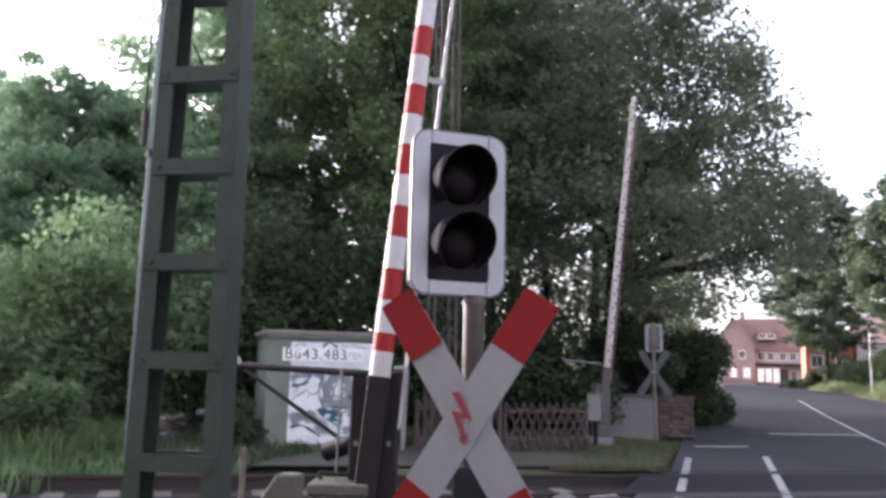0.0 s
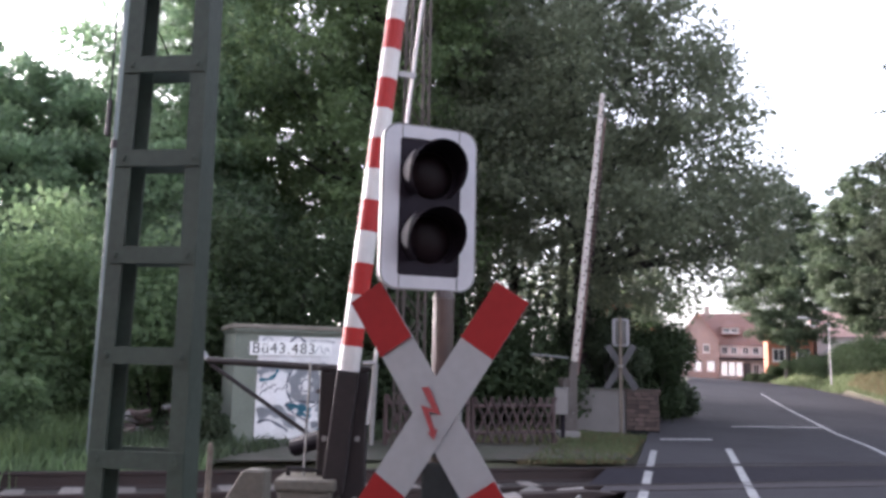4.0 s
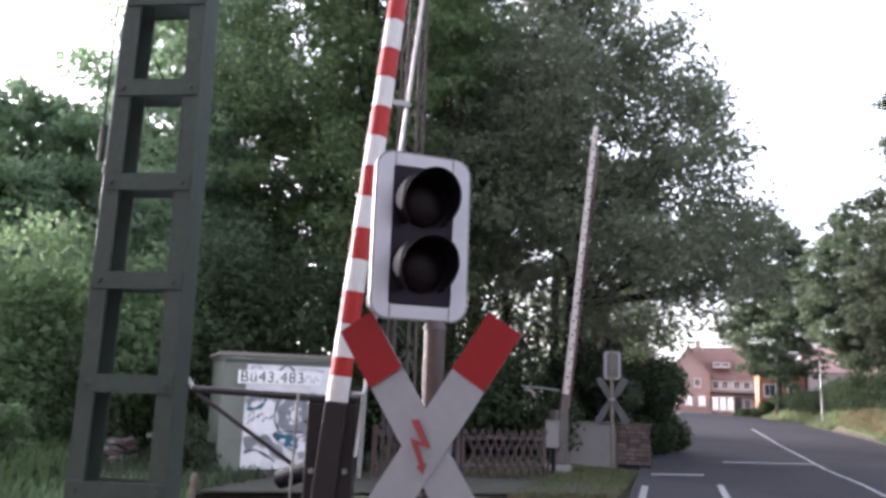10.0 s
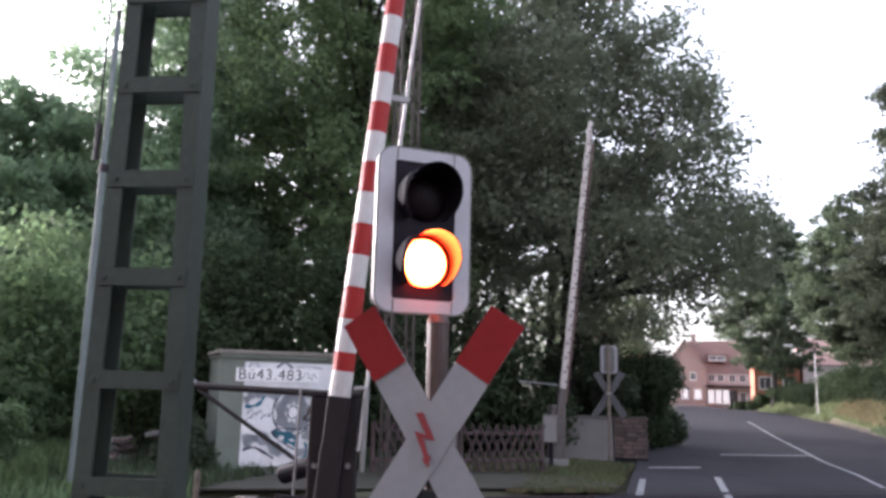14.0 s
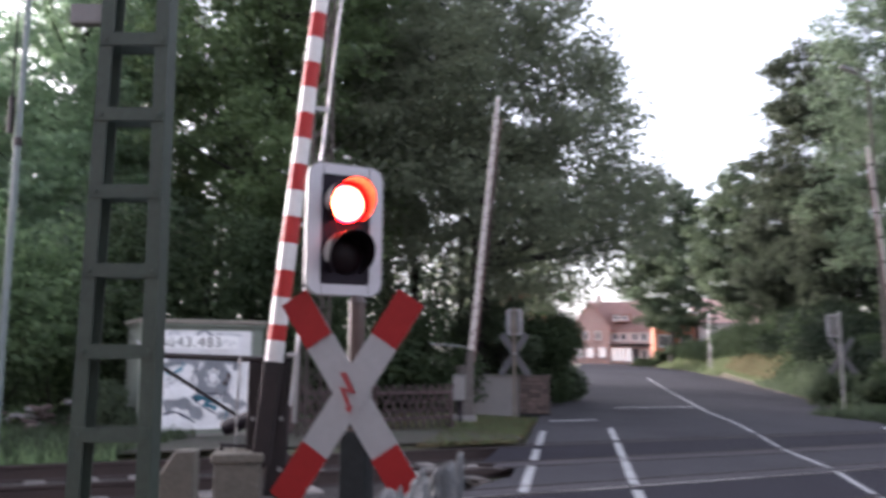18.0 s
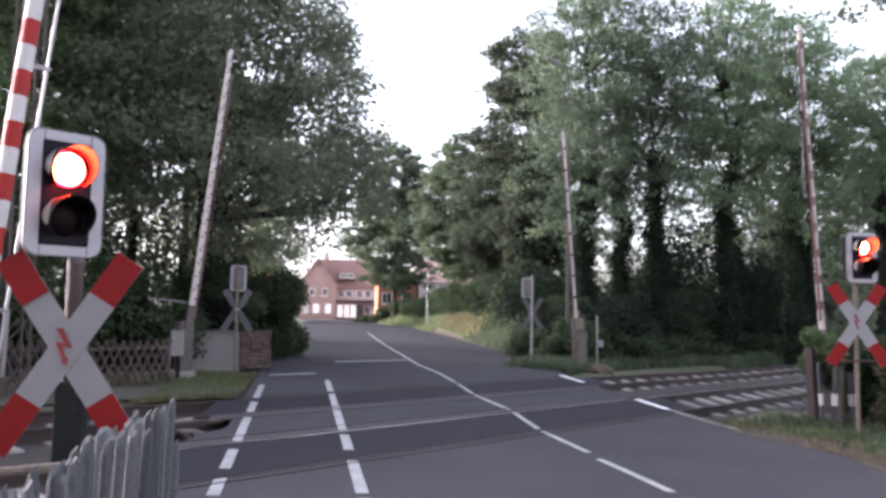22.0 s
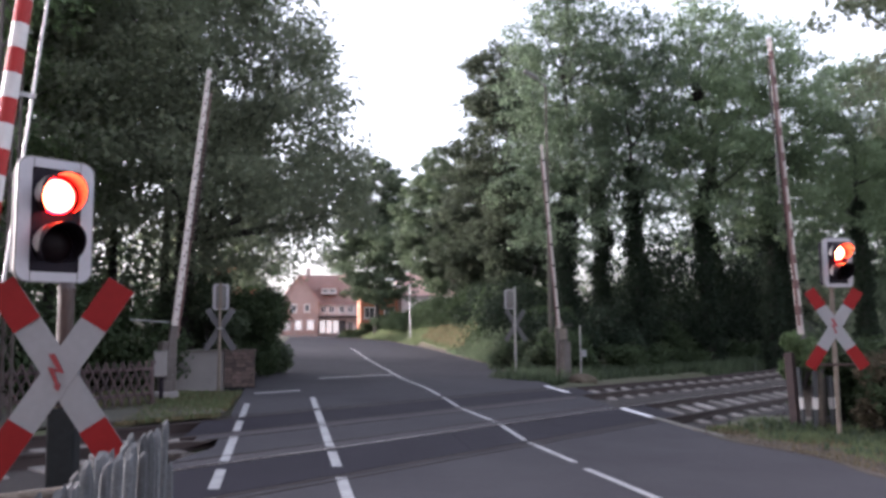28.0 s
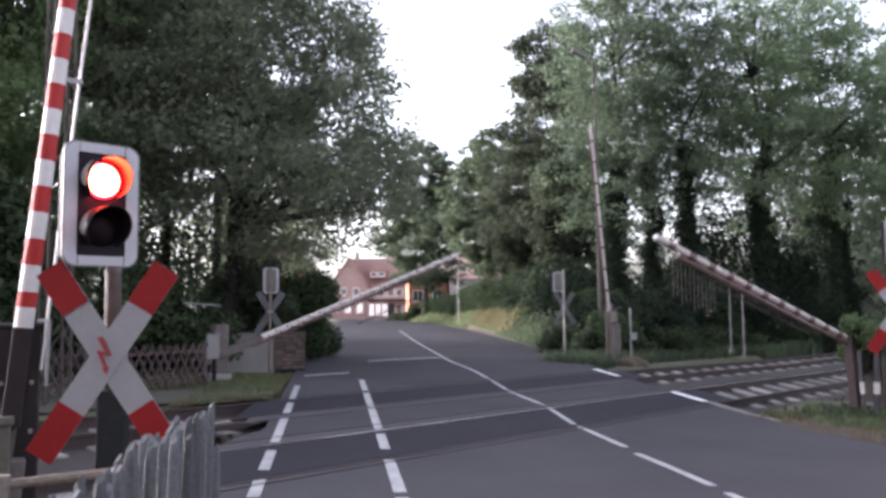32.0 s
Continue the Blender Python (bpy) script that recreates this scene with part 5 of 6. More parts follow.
def tree(x, y, height, crown_r, low, label, seed, material, count=26000, size=0.13, clumps=26, trunk_r=0.28, squash=1.0, bough=1.15, extra=(), shape=(0.5, 0.95, 1.0, 0.88, 0.7, 0.42), ivy=0.0):
    """A tree with a tapered trunk, limbs that lead to leaf clumps, and a loose crown."""
    rng = random.Random(seed)
    z = ground_z(x, y)
    t = empty("tree", pose(x, y, z - 0.1), label, "tree")
    bm = bmesh.new()
    pts = [(0, 0, 0)]
    k = 6
    for i in range(1, k + 1):
        f = i / k
        pts.append((rng.uniform(-0.25, 0.25) * f * 1.5, rng.uniform(-0.25, 0.25) * f * 1.5, height * 0.8 * f))
    for i in range(k):
        rod(bm, pts[i], pts[i + 1], trunk_r * (1 - i / k * 0.85) * (1.35 if i == 0 else 1), trunk_r * (1 - (i + 1) / k * 0.85), seg=9)
    cs, rs = [], []
    clumps = int(clumps * 0.75)
    for i in range(clumps):
        f = (i + 0.5) / clumps
        h = low + (height - low) * (f ** 0.85)
        q = (h - low) / (height - low)
        g = q * (len(shape) - 1)
        gi = min(len(shape) - 2, int(g))
        env = crown_r * (shape[gi] + (shape[gi + 1] - shape[gi]) * (g - gi))
        a = i * 2.399 + rng.uniform(-0.5, 0.5)
        cr = min(env, crown_r) * rng.uniform(0.17, 0.34) + 0.15
        d = max(0.0, env - cr * 0.85) * (0.1 + 0.9 * rng.random() ** 0.55)
        c = (d * math.cos(a), d * math.sin(a), h + rng.uniform(-0.4, 0.4))
        cr *= bough
        for j in range(9):
            th, ph = rng.uniform(0, 6.283), rng.uniform(-0.8, 1.0)
            o = cr * rng.uniform(0.35, 1.0)
            cs.append((c[0] + o * math.cos(th) * math.cos(ph), c[1] + o * math.sin(th) * math.cos(ph), c[2] + o * 0.65 * math.sin(ph)))
            q = cr * rng.uniform(0.28, 0.52)
            rs.append((q, q, q * rng.uniform(0.35, 0.7) * squash))
        if i % 3 == 0 and h > low + 0.22 * (height - low):
            hz = max(0.3 * height * 0.5, min(height * 0.75, h - d * 0.55))
            j = min(k - 1, int(hz / (height * 0.8) * k))
            s = Vector(pts[j]).lerp(Vector(pts[j + 1]), 0.5)
            mid = s.lerp(Vector(c), 0.5) + Vector((0, 0, -0.2 * rng.random()))
            rod(bm, s, mid, trunk_r * 0.22, trunk_r * 0.13, seg=6)
            rod(bm, mid, c, trunk_r * 0.13, trunk_r * 0.04, seg=5)
    for ex, ey, ez, er in extra:
        rod(bm, Vector(pts[2]), (ex, ey, ez), trunk_r * 0.16, trunk_r * 0.05, seg=6)
        for j in range(10):
            th, ph, o = rng.uniform(0, 6.283), rng.uniform(-0.8, 1.0), er * rng.uniform(0.3, 1.0)
            cs.append((ex + o * math.cos(th) * math.cos(ph), ey + o * math.sin(th) * math.cos(ph), ez + o * 0.65 * math.sin(ph)))
            q = er * rng.uniform(0.42, 0.66)
            rs.append((q, q, q * rng.uniform(0.5, 0.85)))
    part("trunk", bm, BARK, t)
    leaves("crown", cs, rs, count, size, material, t, seed + 100)
    if ivy:
        stems, girth = [], []
        for i in range(int(ivy / 0.3)):
            f = min(0.99, i * 0.3 / (height * 0.8)) * k
            c = Vector(pts[int(f)]).lerp(Vector(pts[int(f) + 1]), f - int(f))
            q = rng.uniform(0.4, 0.68) * (1.15 - 0.5 * i * 0.3 / ivy)
            stems.append((c.x + rng.uniform(-0.12, 0.12), c.y + rng.uniform(-0.12, 0.12), c.z))
            girth.append((q, q, 0.4))
        leaves("ivy", stems, girth, int(ivy * 1300), 0.075, LEAF_IVY_SHADED, t, seed + 700, label="ivy climbing the trunk, coloured dark for the wood's shade")
    return t


def bush(x, y, r, h, label, seed, material, count=6000, size=0.07, name="bush", wide=1.0, z=None):
    rng = random.Random(seed)
    z = ground_z(x, y) if z is None else z
    t = empty(name, pose(x, y, z - 0.05), label, "bush")
    bm = bmesh.new()
    cs, rs = [], []
    for i in range(11):
        a = i * 2.4
        d = r * rng.uniform(0.1, 0.75)
        hh = h * (rng.uniform(0.12, 0.3) if i % 3 == 0 else rng.uniform(0.3, 0.82))
        c = (d * math.cos(a) * wide, d * math.sin(a), hh)
        q = r * rng.uniform(0.3, 0.5)
        cs.append(c)
        rs.append((q * wide, q, min(q, h * 0.35)))
        rod(bm, (c[0] * 0.2, c[1] * 0.2, -0.1), c, 0.025, 0.008, seg=5)
    part("stem", bm, BARK, t)
    leaves("foliage", cs, rs, count, size, material, t, seed + 500)
    return t


def blades(name, spots, count, height, material, seed, label, wide=0.012, category="grass", ballast=False, patchy=None):
    """Grass: thin bent blades spread over patches (x0, x1, y0, y1)."""
    rng = np.random.default_rng(seed)
    verts, faces = [], []
    area = np.array([(b - a) * (d - c) for a, b, c, d in spots])
    for i in rng.choice(len(spots), count, p=area / area.sum()):
        a, b, c, d = spots[i]
        x, y = rng.uniform(a, b), rng.uniform(c, d)
        if ballast:
            x, y = along(x, y)
        if patchy is not None and noise.noise((x * 1.1, y * 1.1, seed)) < patchy + rng.normal() * 0.08:
            continue
        z = ground_z(x, y) - 0.2 if ballast else surface_z(x, y)
        if z is None:
            continue
        h = height * rng.uniform(0.35, 1.3)
        th = rng.uniform(0, 6.28)
        dx, dy = math.cos(th), math.sin(th)
        bend = rng.uniform(0.15, 0.7) * h
        w = wide * rng.uniform(0.7, 1.5)
        ph = rng.uniform(0, 6.28)
        bx, by = math.cos(ph) * bend, math.sin(ph) * bend
        k = len(verts)
        verts += [(x - dx * w, y - dy * w, z - 0.02), (x + dx * w, y + dy * w, z - 0.02), (x + dx * w * 0.7 + bx * 0.35, y + dy * w * 0.7 + by * 0.35, z + h * 0.6), (x - dx * w * 0.7 + bx * 0.35, y - dy * w * 0.7 + by * 0.35, z + h * 0.6), (x + bx, y + by, z + h)]
        faces += [(k, k + 1, k + 2, k + 3), (k + 3, k + 2, k + 4)]
    return tagged(raw(name, verts, faces, material, kind="stuff"), label, category)


def bank_z(x, y):
    """Height of the grassy bank beside the road, above the ground."""
    e = right_x(y) + 0.3
    if x <= e or y < 23:
        return 0.0
    f = min(1, (y - 23) / 9) * min(1, (x - e) / 2.6) * max(0, min(1, (across(x, y) - 12.8) / 4))
    f = f * f * (3 - 2 * f)
    return 2.2 * f * (1 - 0.45 * max(0, min(1, (y - 55) / 40)))


def surface_z(x, y):
    if path_x(y) + 0.05 < x < right_x(y) - 0.05:
        return None
    n = across(x, y)
    if (4.55 if x > 5 else 5.2) < n < 11.5:
        return None
    return ground_z(x, y) + bank_z(x, y) - 0.03


def build_bank():
    bm = bmesh.new()
    rows = []
    for j in range(55):
        y = 22.0 + j * 1.5
        row = []
        for i in range(13):
            x = right_x(y) + 0.05 + i * 0.5
            row.append(bm.verts.new((x, y, ground_z(x, y) + bank_z(x, y) + 0.03 + 0.08 * noise.noise((x * 0.8, y * 0.8, 3)) * min(1, i / 3) - (0.2 if i == 0 else 0) - (0.6 if across(x, y) < 13.0 else 0))))
        rows.append(row)
    for r0, r1 in zip(rows, rows[1:]):
        for i in range(12):
            bm.faces.new((r0[i], r0[i + 1], r1[i + 1], r1[i]))
    bmesh.ops.recalc_face_normals(bm, faces=bm.faces[:])
    tagged(part("grass_bank", bm, BANK, kind="structure"), "dry grass bank rising beside the road", "bank")
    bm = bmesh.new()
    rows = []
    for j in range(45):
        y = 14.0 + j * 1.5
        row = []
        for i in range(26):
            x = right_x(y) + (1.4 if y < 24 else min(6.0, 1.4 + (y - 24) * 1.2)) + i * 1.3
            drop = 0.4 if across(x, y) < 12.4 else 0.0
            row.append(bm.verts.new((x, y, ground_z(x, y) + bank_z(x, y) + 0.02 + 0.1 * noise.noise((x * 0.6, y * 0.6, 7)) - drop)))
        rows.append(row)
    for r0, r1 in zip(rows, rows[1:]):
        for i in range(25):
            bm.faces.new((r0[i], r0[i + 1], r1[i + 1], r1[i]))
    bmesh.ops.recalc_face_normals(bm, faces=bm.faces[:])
    tagged(part("wood_floor", bm, WOOD_FLOOR_SHADED, kind="structure"), "leaf litter under the trees, darkened for their shade", "ground")


build_bank()

# unseen plain wall added behind the footpath to cut the skylight from the south
bm = bmesh.new()
block(bm, 0, -16, 4.5, 70, 0.4, 9.4)
tagged(part("skylight_block_south", bm, BRICK_HAZED, kind="structure"), "unseen added brick wall cutting skylight from behind", "wall")

# left side wood behind the hut and fence
SPREAD = (0.42, 0.9, 1.0, 0.96, 0.88, 0.72, 0.42)
WIDE = (0.95, 1.0, 0.9, 0.76, 0.6, 0.4, 0.16)
tree(-4.4, 37.0, 12.5, 3.6, 2.6, "slender tree behind the hedge", 29, LEAF_C, 16000, 0.1, 70, 0.16)
tree(-3.7, 23.0, 15.5, 6.3, 3.7, "tall dark broad-leaved tree with a wide crown over the fence", 1, LEAF_C, 94000, 0.082, 280, 0.36, shape=WIDE, extra=((4.9, 0.5, 5.2, 1.3), (4.7, -0.8, 6.2, 1.3), (4.4, 1.5, 4.9, 1.2), (4.4, -2.0, 5.6, 1.2), (4.0, -0.5, 5.8, 1.4), (3.4, 2.2, 5.0, 1.2), (2.6, -2.6, 5.0, 1.2), (4.1, 0.4, 7.3, 1.4), (3.9, -1.6, 7.6, 1.4), (3.8, 0.8, 9.0, 1.3), (3.5, -1.2, 9.4, 1.3), (3.2, 0.2, 10.6, 1.3), (2.4, -0.4, 12.0, 1.2), (2.2, 1.2, 11.6, 1.2)))
tree(-9.4, 20.5, 19.0, 5.2, 2.8, "tall leafy maple behind the hut", 2, LEAF_A, 92000, 0.088, 220, 0.34, shape=SPREAD)
tree(-14.6, 19.0, 15.5, 4.3, 1.2, "green leafy tree at the edge of the wood", 3, LEAF_D, 70000, 0.09, 200, 0.3, shape=SPREAD)
tree(-25.5, 19.5, 11.6, 4.1, 0.5, "rounded green tree beside the railway", 4, LEAF_D, 110000, 0.095, 230, 0.3)
tree(-18.6, 16.5, 9.6, 3.3, 0.4, "small green tree beside the railway", 20, LEAF_D, 60000, 0.09, 170, 0.18)
tree(-8.4, 28.5, 21.0, 5.0, 4.0, "tall tree deep in the wood", 5, LEAF_E, 34000, 0.1, 130, 0.34, shape=SPREAD)
tree(-13.0, 26.5, 16.0, 4.8, 3.0, "tall tree deep in the wood", 6, LEAF_E, 30000, 0.1, 130, 0.34, shape=SPREAD)
tree(-6.2, 24.4, 12.0, 2.4, 7.0, "straight bare-stemmed tree in the wood", 36, LEAF_C, 7000, 0.09, 50, 0.2)
tree(-7.2, 22.2, 13.0, 2.4, 7.5, "straight bare-stemmed tree in the wood", 37, LEAF_C, 7000, 0.09, 50, 0.18)
tree(-5.0, 26.8, 12.0, 2.4, 7.0, "straight bare-stemmed tree in the wood", 38, LEAF_C, 6000, 0.09, 50, 0.22)
tree(-16.2, 23.6, 15.0, 3.6, 2.0, "leafy tree at the edge of the wood", 39, LEAF_A, 34000, 0.1, 120, 0.26, shape=SPREAD)
tree(-23.0, 27.0, 10.5, 4.6, 0.8, "broad tree deep in the wood", 7, LEAF_E, 26000, 0.14, 90, 0.3)
tree(-20.6, 22.0, 11.0, 4.0, 0.6, "green tree at the edge of the wood", 31, LEAF_D, 70000, 0.1, 180, 0.22)
tree(-34.0, 24.0, 12.0, 5.0, 0.8, "broad green tree along the railway", 21, LEAF_D, 60000, 0.13, 150, 0.3)
# right side wood behind the tracks
TALL = (0.45, 0.8, 0.95, 1.0, 0.85, 0.5)
tree(10.9, 31.4, 17.0, 3.6, 4.6, "tall ivy-grown tree beside the bank", 8, LEAF_E, 30000, 0.085, 170, 0.22, shape=TALL, ivy=9.0)
tree(12.9, 32.8, 15.0, 2.6, 5.6, "thin ivy-grown tree behind the tracks", 40, LEAF_E, 9000, 0.08, 70, 0.2, shape=TALL, ivy=9.0)
tree(14.2, 31.5, 16.2, 3.4, 6.0, "tall ivy-grown tree behind the tracks", 24, LEAF_E, 19000, 0.08, 140, 0.2, shape=TALL, ivy=9.5)
tree(17.2, 31.2, 16.4, 3.6, 5.6, "tall ivy-grown tree behind the tracks", 9, LEAF_G, 28000, 0.085, 160, 0.24, shape=TALL, ivy=9.0)
tree(20.6, 31.8, 15.6, 3.7, 5.4, "tall ivy-grown tree behind the tracks", 10, LEAF_G, 28000, 0.085, 160, 0.22, shape=TALL, ivy=9.0)
tree(25.4, 32.0, 14.2, 3.9, 5.4, "tall ivy-grown tree behind the tracks", 11, LEAF_G, 27000, 0.09, 140, 0.2, shape=TALL, ivy=8.0)
tree(31.0, 34.0, 12.4, 4.4, 5.4, "tall tree behind the tracks", 12, LEAF_G, 28000, 0.1, 110, 0.22, shape=TALL)
tree(29.5, 37.5, 12.0, 3.8, 2.5, "dense tree behind the tracks", 33, LEAF_E, 15000, 0.1, 80, 0.2)
tree(36.0, 41.0, 13.0, 4.4, 2.0, "dense tree behind the tracks", 34, LEAF_E, 15000, 0.11, 80, 0.2)
tree(18.5, 41.0, 14.0, 4.6, 6.5, "slender tree at the back of the wood", 13, LEAF_E, 6000, 0.11, 70, 0.22, ivy=6.0)
tree(28.0, 43.0, 13.0, 5.0, 5.0, "slender tree at the back of the wood", 14, LEAF_E, 9000, 0.12, 60, 0.22)
tree(12.4, 39.0, 13.5, 3.8, 5.0, "slender tree at the back of the wood", 22, LEAF_E, 7000, 0.11, 70, 0.2, ivy=6.0)
tree(19.2, 34.5, 14.0, 2.4, 6.0, "thin straight tree in the wood", 25, LEAF_E, 3500, 0.09, 40, 0.15, ivy=7.0)
tree(22.8, 34.0, 13.0, 2.4, 6.0, "thin straight tree in the wood", 26, LEAF_E, 3500, 0.09, 40, 0.15, ivy=7.0)
tree(6.6, 90.0, 20.5, 6.8, 3.8, "dark green street tree before the orange house", 15, LEAF_B, 56000, 0.17, 130, 0.34)
tree(10.6, 66.0, 17.0, 5.2, 4.2, "dark green tree on the bank", 16, LEAF_B, 56000, 0.13, 120, 0.26)
tree(11.2, 52.0, 13.5, 3.9, 4.2, "green tree on the bank", 28, LEAF_BACKLIT, 44000, 0.11, 110, 0.24)
tree(15.0, 54.0, 12.5, 4.6, 3.0, "green tree on the bank", 17, LEAF_BACKLIT, 22000, 0.18, 60, 0.3)
tree(10.2, 40.5, 17.4, 3.7, 4.0, "tall green tree on the bank", 27, LEAF_BACKLIT, 34000, 0.11, 130, 0.24, shape=TALL, ivy=8.0)
tree(-5.2, 58.0, 9.5, 2.6, 4.0, "thin street tree before the bright sky", 18, LEAF_A, 5500, 0.15, 36, 0.16)
tree(-10.5, 64.0, 11.0, 3.4, 3.5, "thin tree before the bright sky", 19, LEAF_A, 8000, 0.17, 40, 0.18)
tree(13.8, 11.8, 13.0, 3.7, 5.8, "near tree whose high branches reach in over the verge", 23, LEAF_C, 16000, 0.09, 50, 0.3)
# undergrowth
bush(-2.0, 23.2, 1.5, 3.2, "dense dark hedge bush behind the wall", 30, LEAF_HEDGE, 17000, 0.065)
bush(-3.4, 24.2, 2.2, 3.8, "dense green hedge bush behind the wall", 31, LEAF_B, 14000, 0.075)
bush(-1.5, 25.4, 1.1, 2.3, "dense dark hedge bush behind the wall", 35, LEAF_B, 8000, 0.07)
bush(-2.6, 22.2, 0.9, 3.5, "dense dark hedge bush behind the wall", 36, LEAF_B, 7000, 0.065)
bush(-8.0, 11.2, 0.55, 1.0, "leafy green shrub beside the hut wall", 32, LEAF_B, 3500, 0.05)
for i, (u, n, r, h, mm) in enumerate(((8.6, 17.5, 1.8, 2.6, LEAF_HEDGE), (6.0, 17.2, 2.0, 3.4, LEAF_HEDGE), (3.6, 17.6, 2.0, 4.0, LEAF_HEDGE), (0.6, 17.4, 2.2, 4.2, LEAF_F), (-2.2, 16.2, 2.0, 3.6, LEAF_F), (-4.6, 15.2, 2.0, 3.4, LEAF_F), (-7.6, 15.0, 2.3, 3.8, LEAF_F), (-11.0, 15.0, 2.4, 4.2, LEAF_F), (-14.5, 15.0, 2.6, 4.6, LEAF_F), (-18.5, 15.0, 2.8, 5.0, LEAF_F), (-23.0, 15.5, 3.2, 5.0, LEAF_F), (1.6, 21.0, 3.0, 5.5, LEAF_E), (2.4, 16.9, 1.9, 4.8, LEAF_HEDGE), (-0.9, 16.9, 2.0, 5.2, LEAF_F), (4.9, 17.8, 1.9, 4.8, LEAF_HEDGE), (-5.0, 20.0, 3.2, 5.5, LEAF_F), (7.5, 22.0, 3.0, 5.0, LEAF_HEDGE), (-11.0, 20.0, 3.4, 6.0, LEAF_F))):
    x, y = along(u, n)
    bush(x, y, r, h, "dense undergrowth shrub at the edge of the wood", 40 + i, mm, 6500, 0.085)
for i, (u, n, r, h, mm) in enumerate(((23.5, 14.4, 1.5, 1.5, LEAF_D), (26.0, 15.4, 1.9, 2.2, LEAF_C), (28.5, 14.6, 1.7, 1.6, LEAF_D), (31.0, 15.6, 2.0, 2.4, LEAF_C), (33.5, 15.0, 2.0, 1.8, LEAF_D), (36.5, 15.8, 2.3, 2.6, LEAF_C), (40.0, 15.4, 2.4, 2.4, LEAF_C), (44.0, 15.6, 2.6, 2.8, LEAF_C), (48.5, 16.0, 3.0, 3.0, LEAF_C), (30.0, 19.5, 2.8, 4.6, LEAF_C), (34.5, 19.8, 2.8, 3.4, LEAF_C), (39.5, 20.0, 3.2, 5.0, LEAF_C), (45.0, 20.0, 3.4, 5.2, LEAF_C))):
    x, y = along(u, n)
    bush(x, y, r, h, "dark undergrowth shrub behind the tracks", 70 + i, LEAF_IVY_SHADED if i % 4 else LEAF_HEDGE, 6500, 0.085)
for i in range(2, 16):
    x, y = along(20.5 + i * 1.9, 13.2 + 0.4 * (i % 3))
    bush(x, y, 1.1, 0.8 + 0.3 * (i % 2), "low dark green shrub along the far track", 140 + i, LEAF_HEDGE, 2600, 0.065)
bush(7.95, 26.1, 0.62, 1.15, "leafy green shrub at the verge beside the signal post", 90, LEAF_B, 4500, 0.055)
bush(7.75, 29.2, 0.95, 1.5, "leafy green shrub at the verge beside the signal post", 95, LEAF_B, 5500, 0.06)
bush(9.2, 27.0, 1.2, 1.7, "dark green shrub at the verge", 91, LEAF_HEDGE, 5500, 0.06)
bush(9.75, 11.0, 0.7, 1.5, "withered brown ivy hanging over the verge", 96, LEAF_DEAD, 4500, 0.05)
bush(10.2, 12.5, 1.05, 1.75, "ivy-grown bush round the stakes", 92, LEAF_HEDGE, 9000, 0.055)
bush(10.3, 10.6, 1.2, 1.8, "ivy-grown bush at the verge", 93, LEAF_HEDGE, 9000, 0.055)
bush(9.0, 12.2, 0.5, 0.95, "ivy over the stakes by the barrier", 94, LEAF_A, 3200, 0.05, z=0.55)
for i, (dx, y, r, h, mm) in enumerate(((1.9, 28.2, 0.9, 0.9, LEAF_HEDGE), (2.4, 30.4, 1.1, 1.1, LEAF_HEDGE), (2.2, 32.8, 1.0, 0.9, LEAF_HEDGE), (2.9, 35.2, 1.1, 1.0, LEAF_HEDGE))):
    x = right_x(y) + dx
    bush(x, y, r, h, "low green shrub on the bank", 280 + i, mm, 4500, 0.06, z=ground_z(x, y) + bank_z(x, y) - 0.05)
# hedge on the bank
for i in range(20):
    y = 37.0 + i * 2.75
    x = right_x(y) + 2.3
    bush(x, y, 1.7, 1.7 + 0.7 * (y < 76) + 0.35 * (44 < y < 76), "clipped dark green hedge on the bank", 110 + i, LEAF_IVY_SHADED if y < 50 else LEAF_HEDGE, 4200, 0.08, "hedge_bush", z=ground_z(x, y) + bank_z(x, y) - 0.2)

for i, (x, y, r) in enumerate(((2.9, 96.5, 0.9), (3.7, 95.0, 1.1), (4.7, 94.0, 1.3), (5.8, 93.0, 1.4), (7.2, 92.2, 1.6), (8.8, 92.0, 1.7), (10.6, 92.0, 1.7), (12.4, 92.0, 1.7))):
    bush(x, y, r, 1.0 + 0.2 * i, "dark green garden hedge before the orange house", 290 + i, LEAF_HEDGE, 4200, 0.09, "hedge_bush", z=ground_z(x, y) + bank_z(x, y) - 0.1)
for i, (u, n, r, h) in enumerate(((-10.0, 19.0, 3.2, 5.0), (-15.0, 19.5, 3.4, 5.4), (-20.0, 19.5, 3.4, 5.4), (-26.0, 18.0, 3.6, 5.6), (-31.0, 17.0, 3.8, 5.6), (-28.0, 14.6, 3.0, 4.4), (11.5, 24.0, 3.0, 4.6))):
    x, y = along(u, n)
    bush(x, y, r, h, "dense undergrowth shrub deep in the wood", 200 + i, LEAF_E, 5500, 0.11)
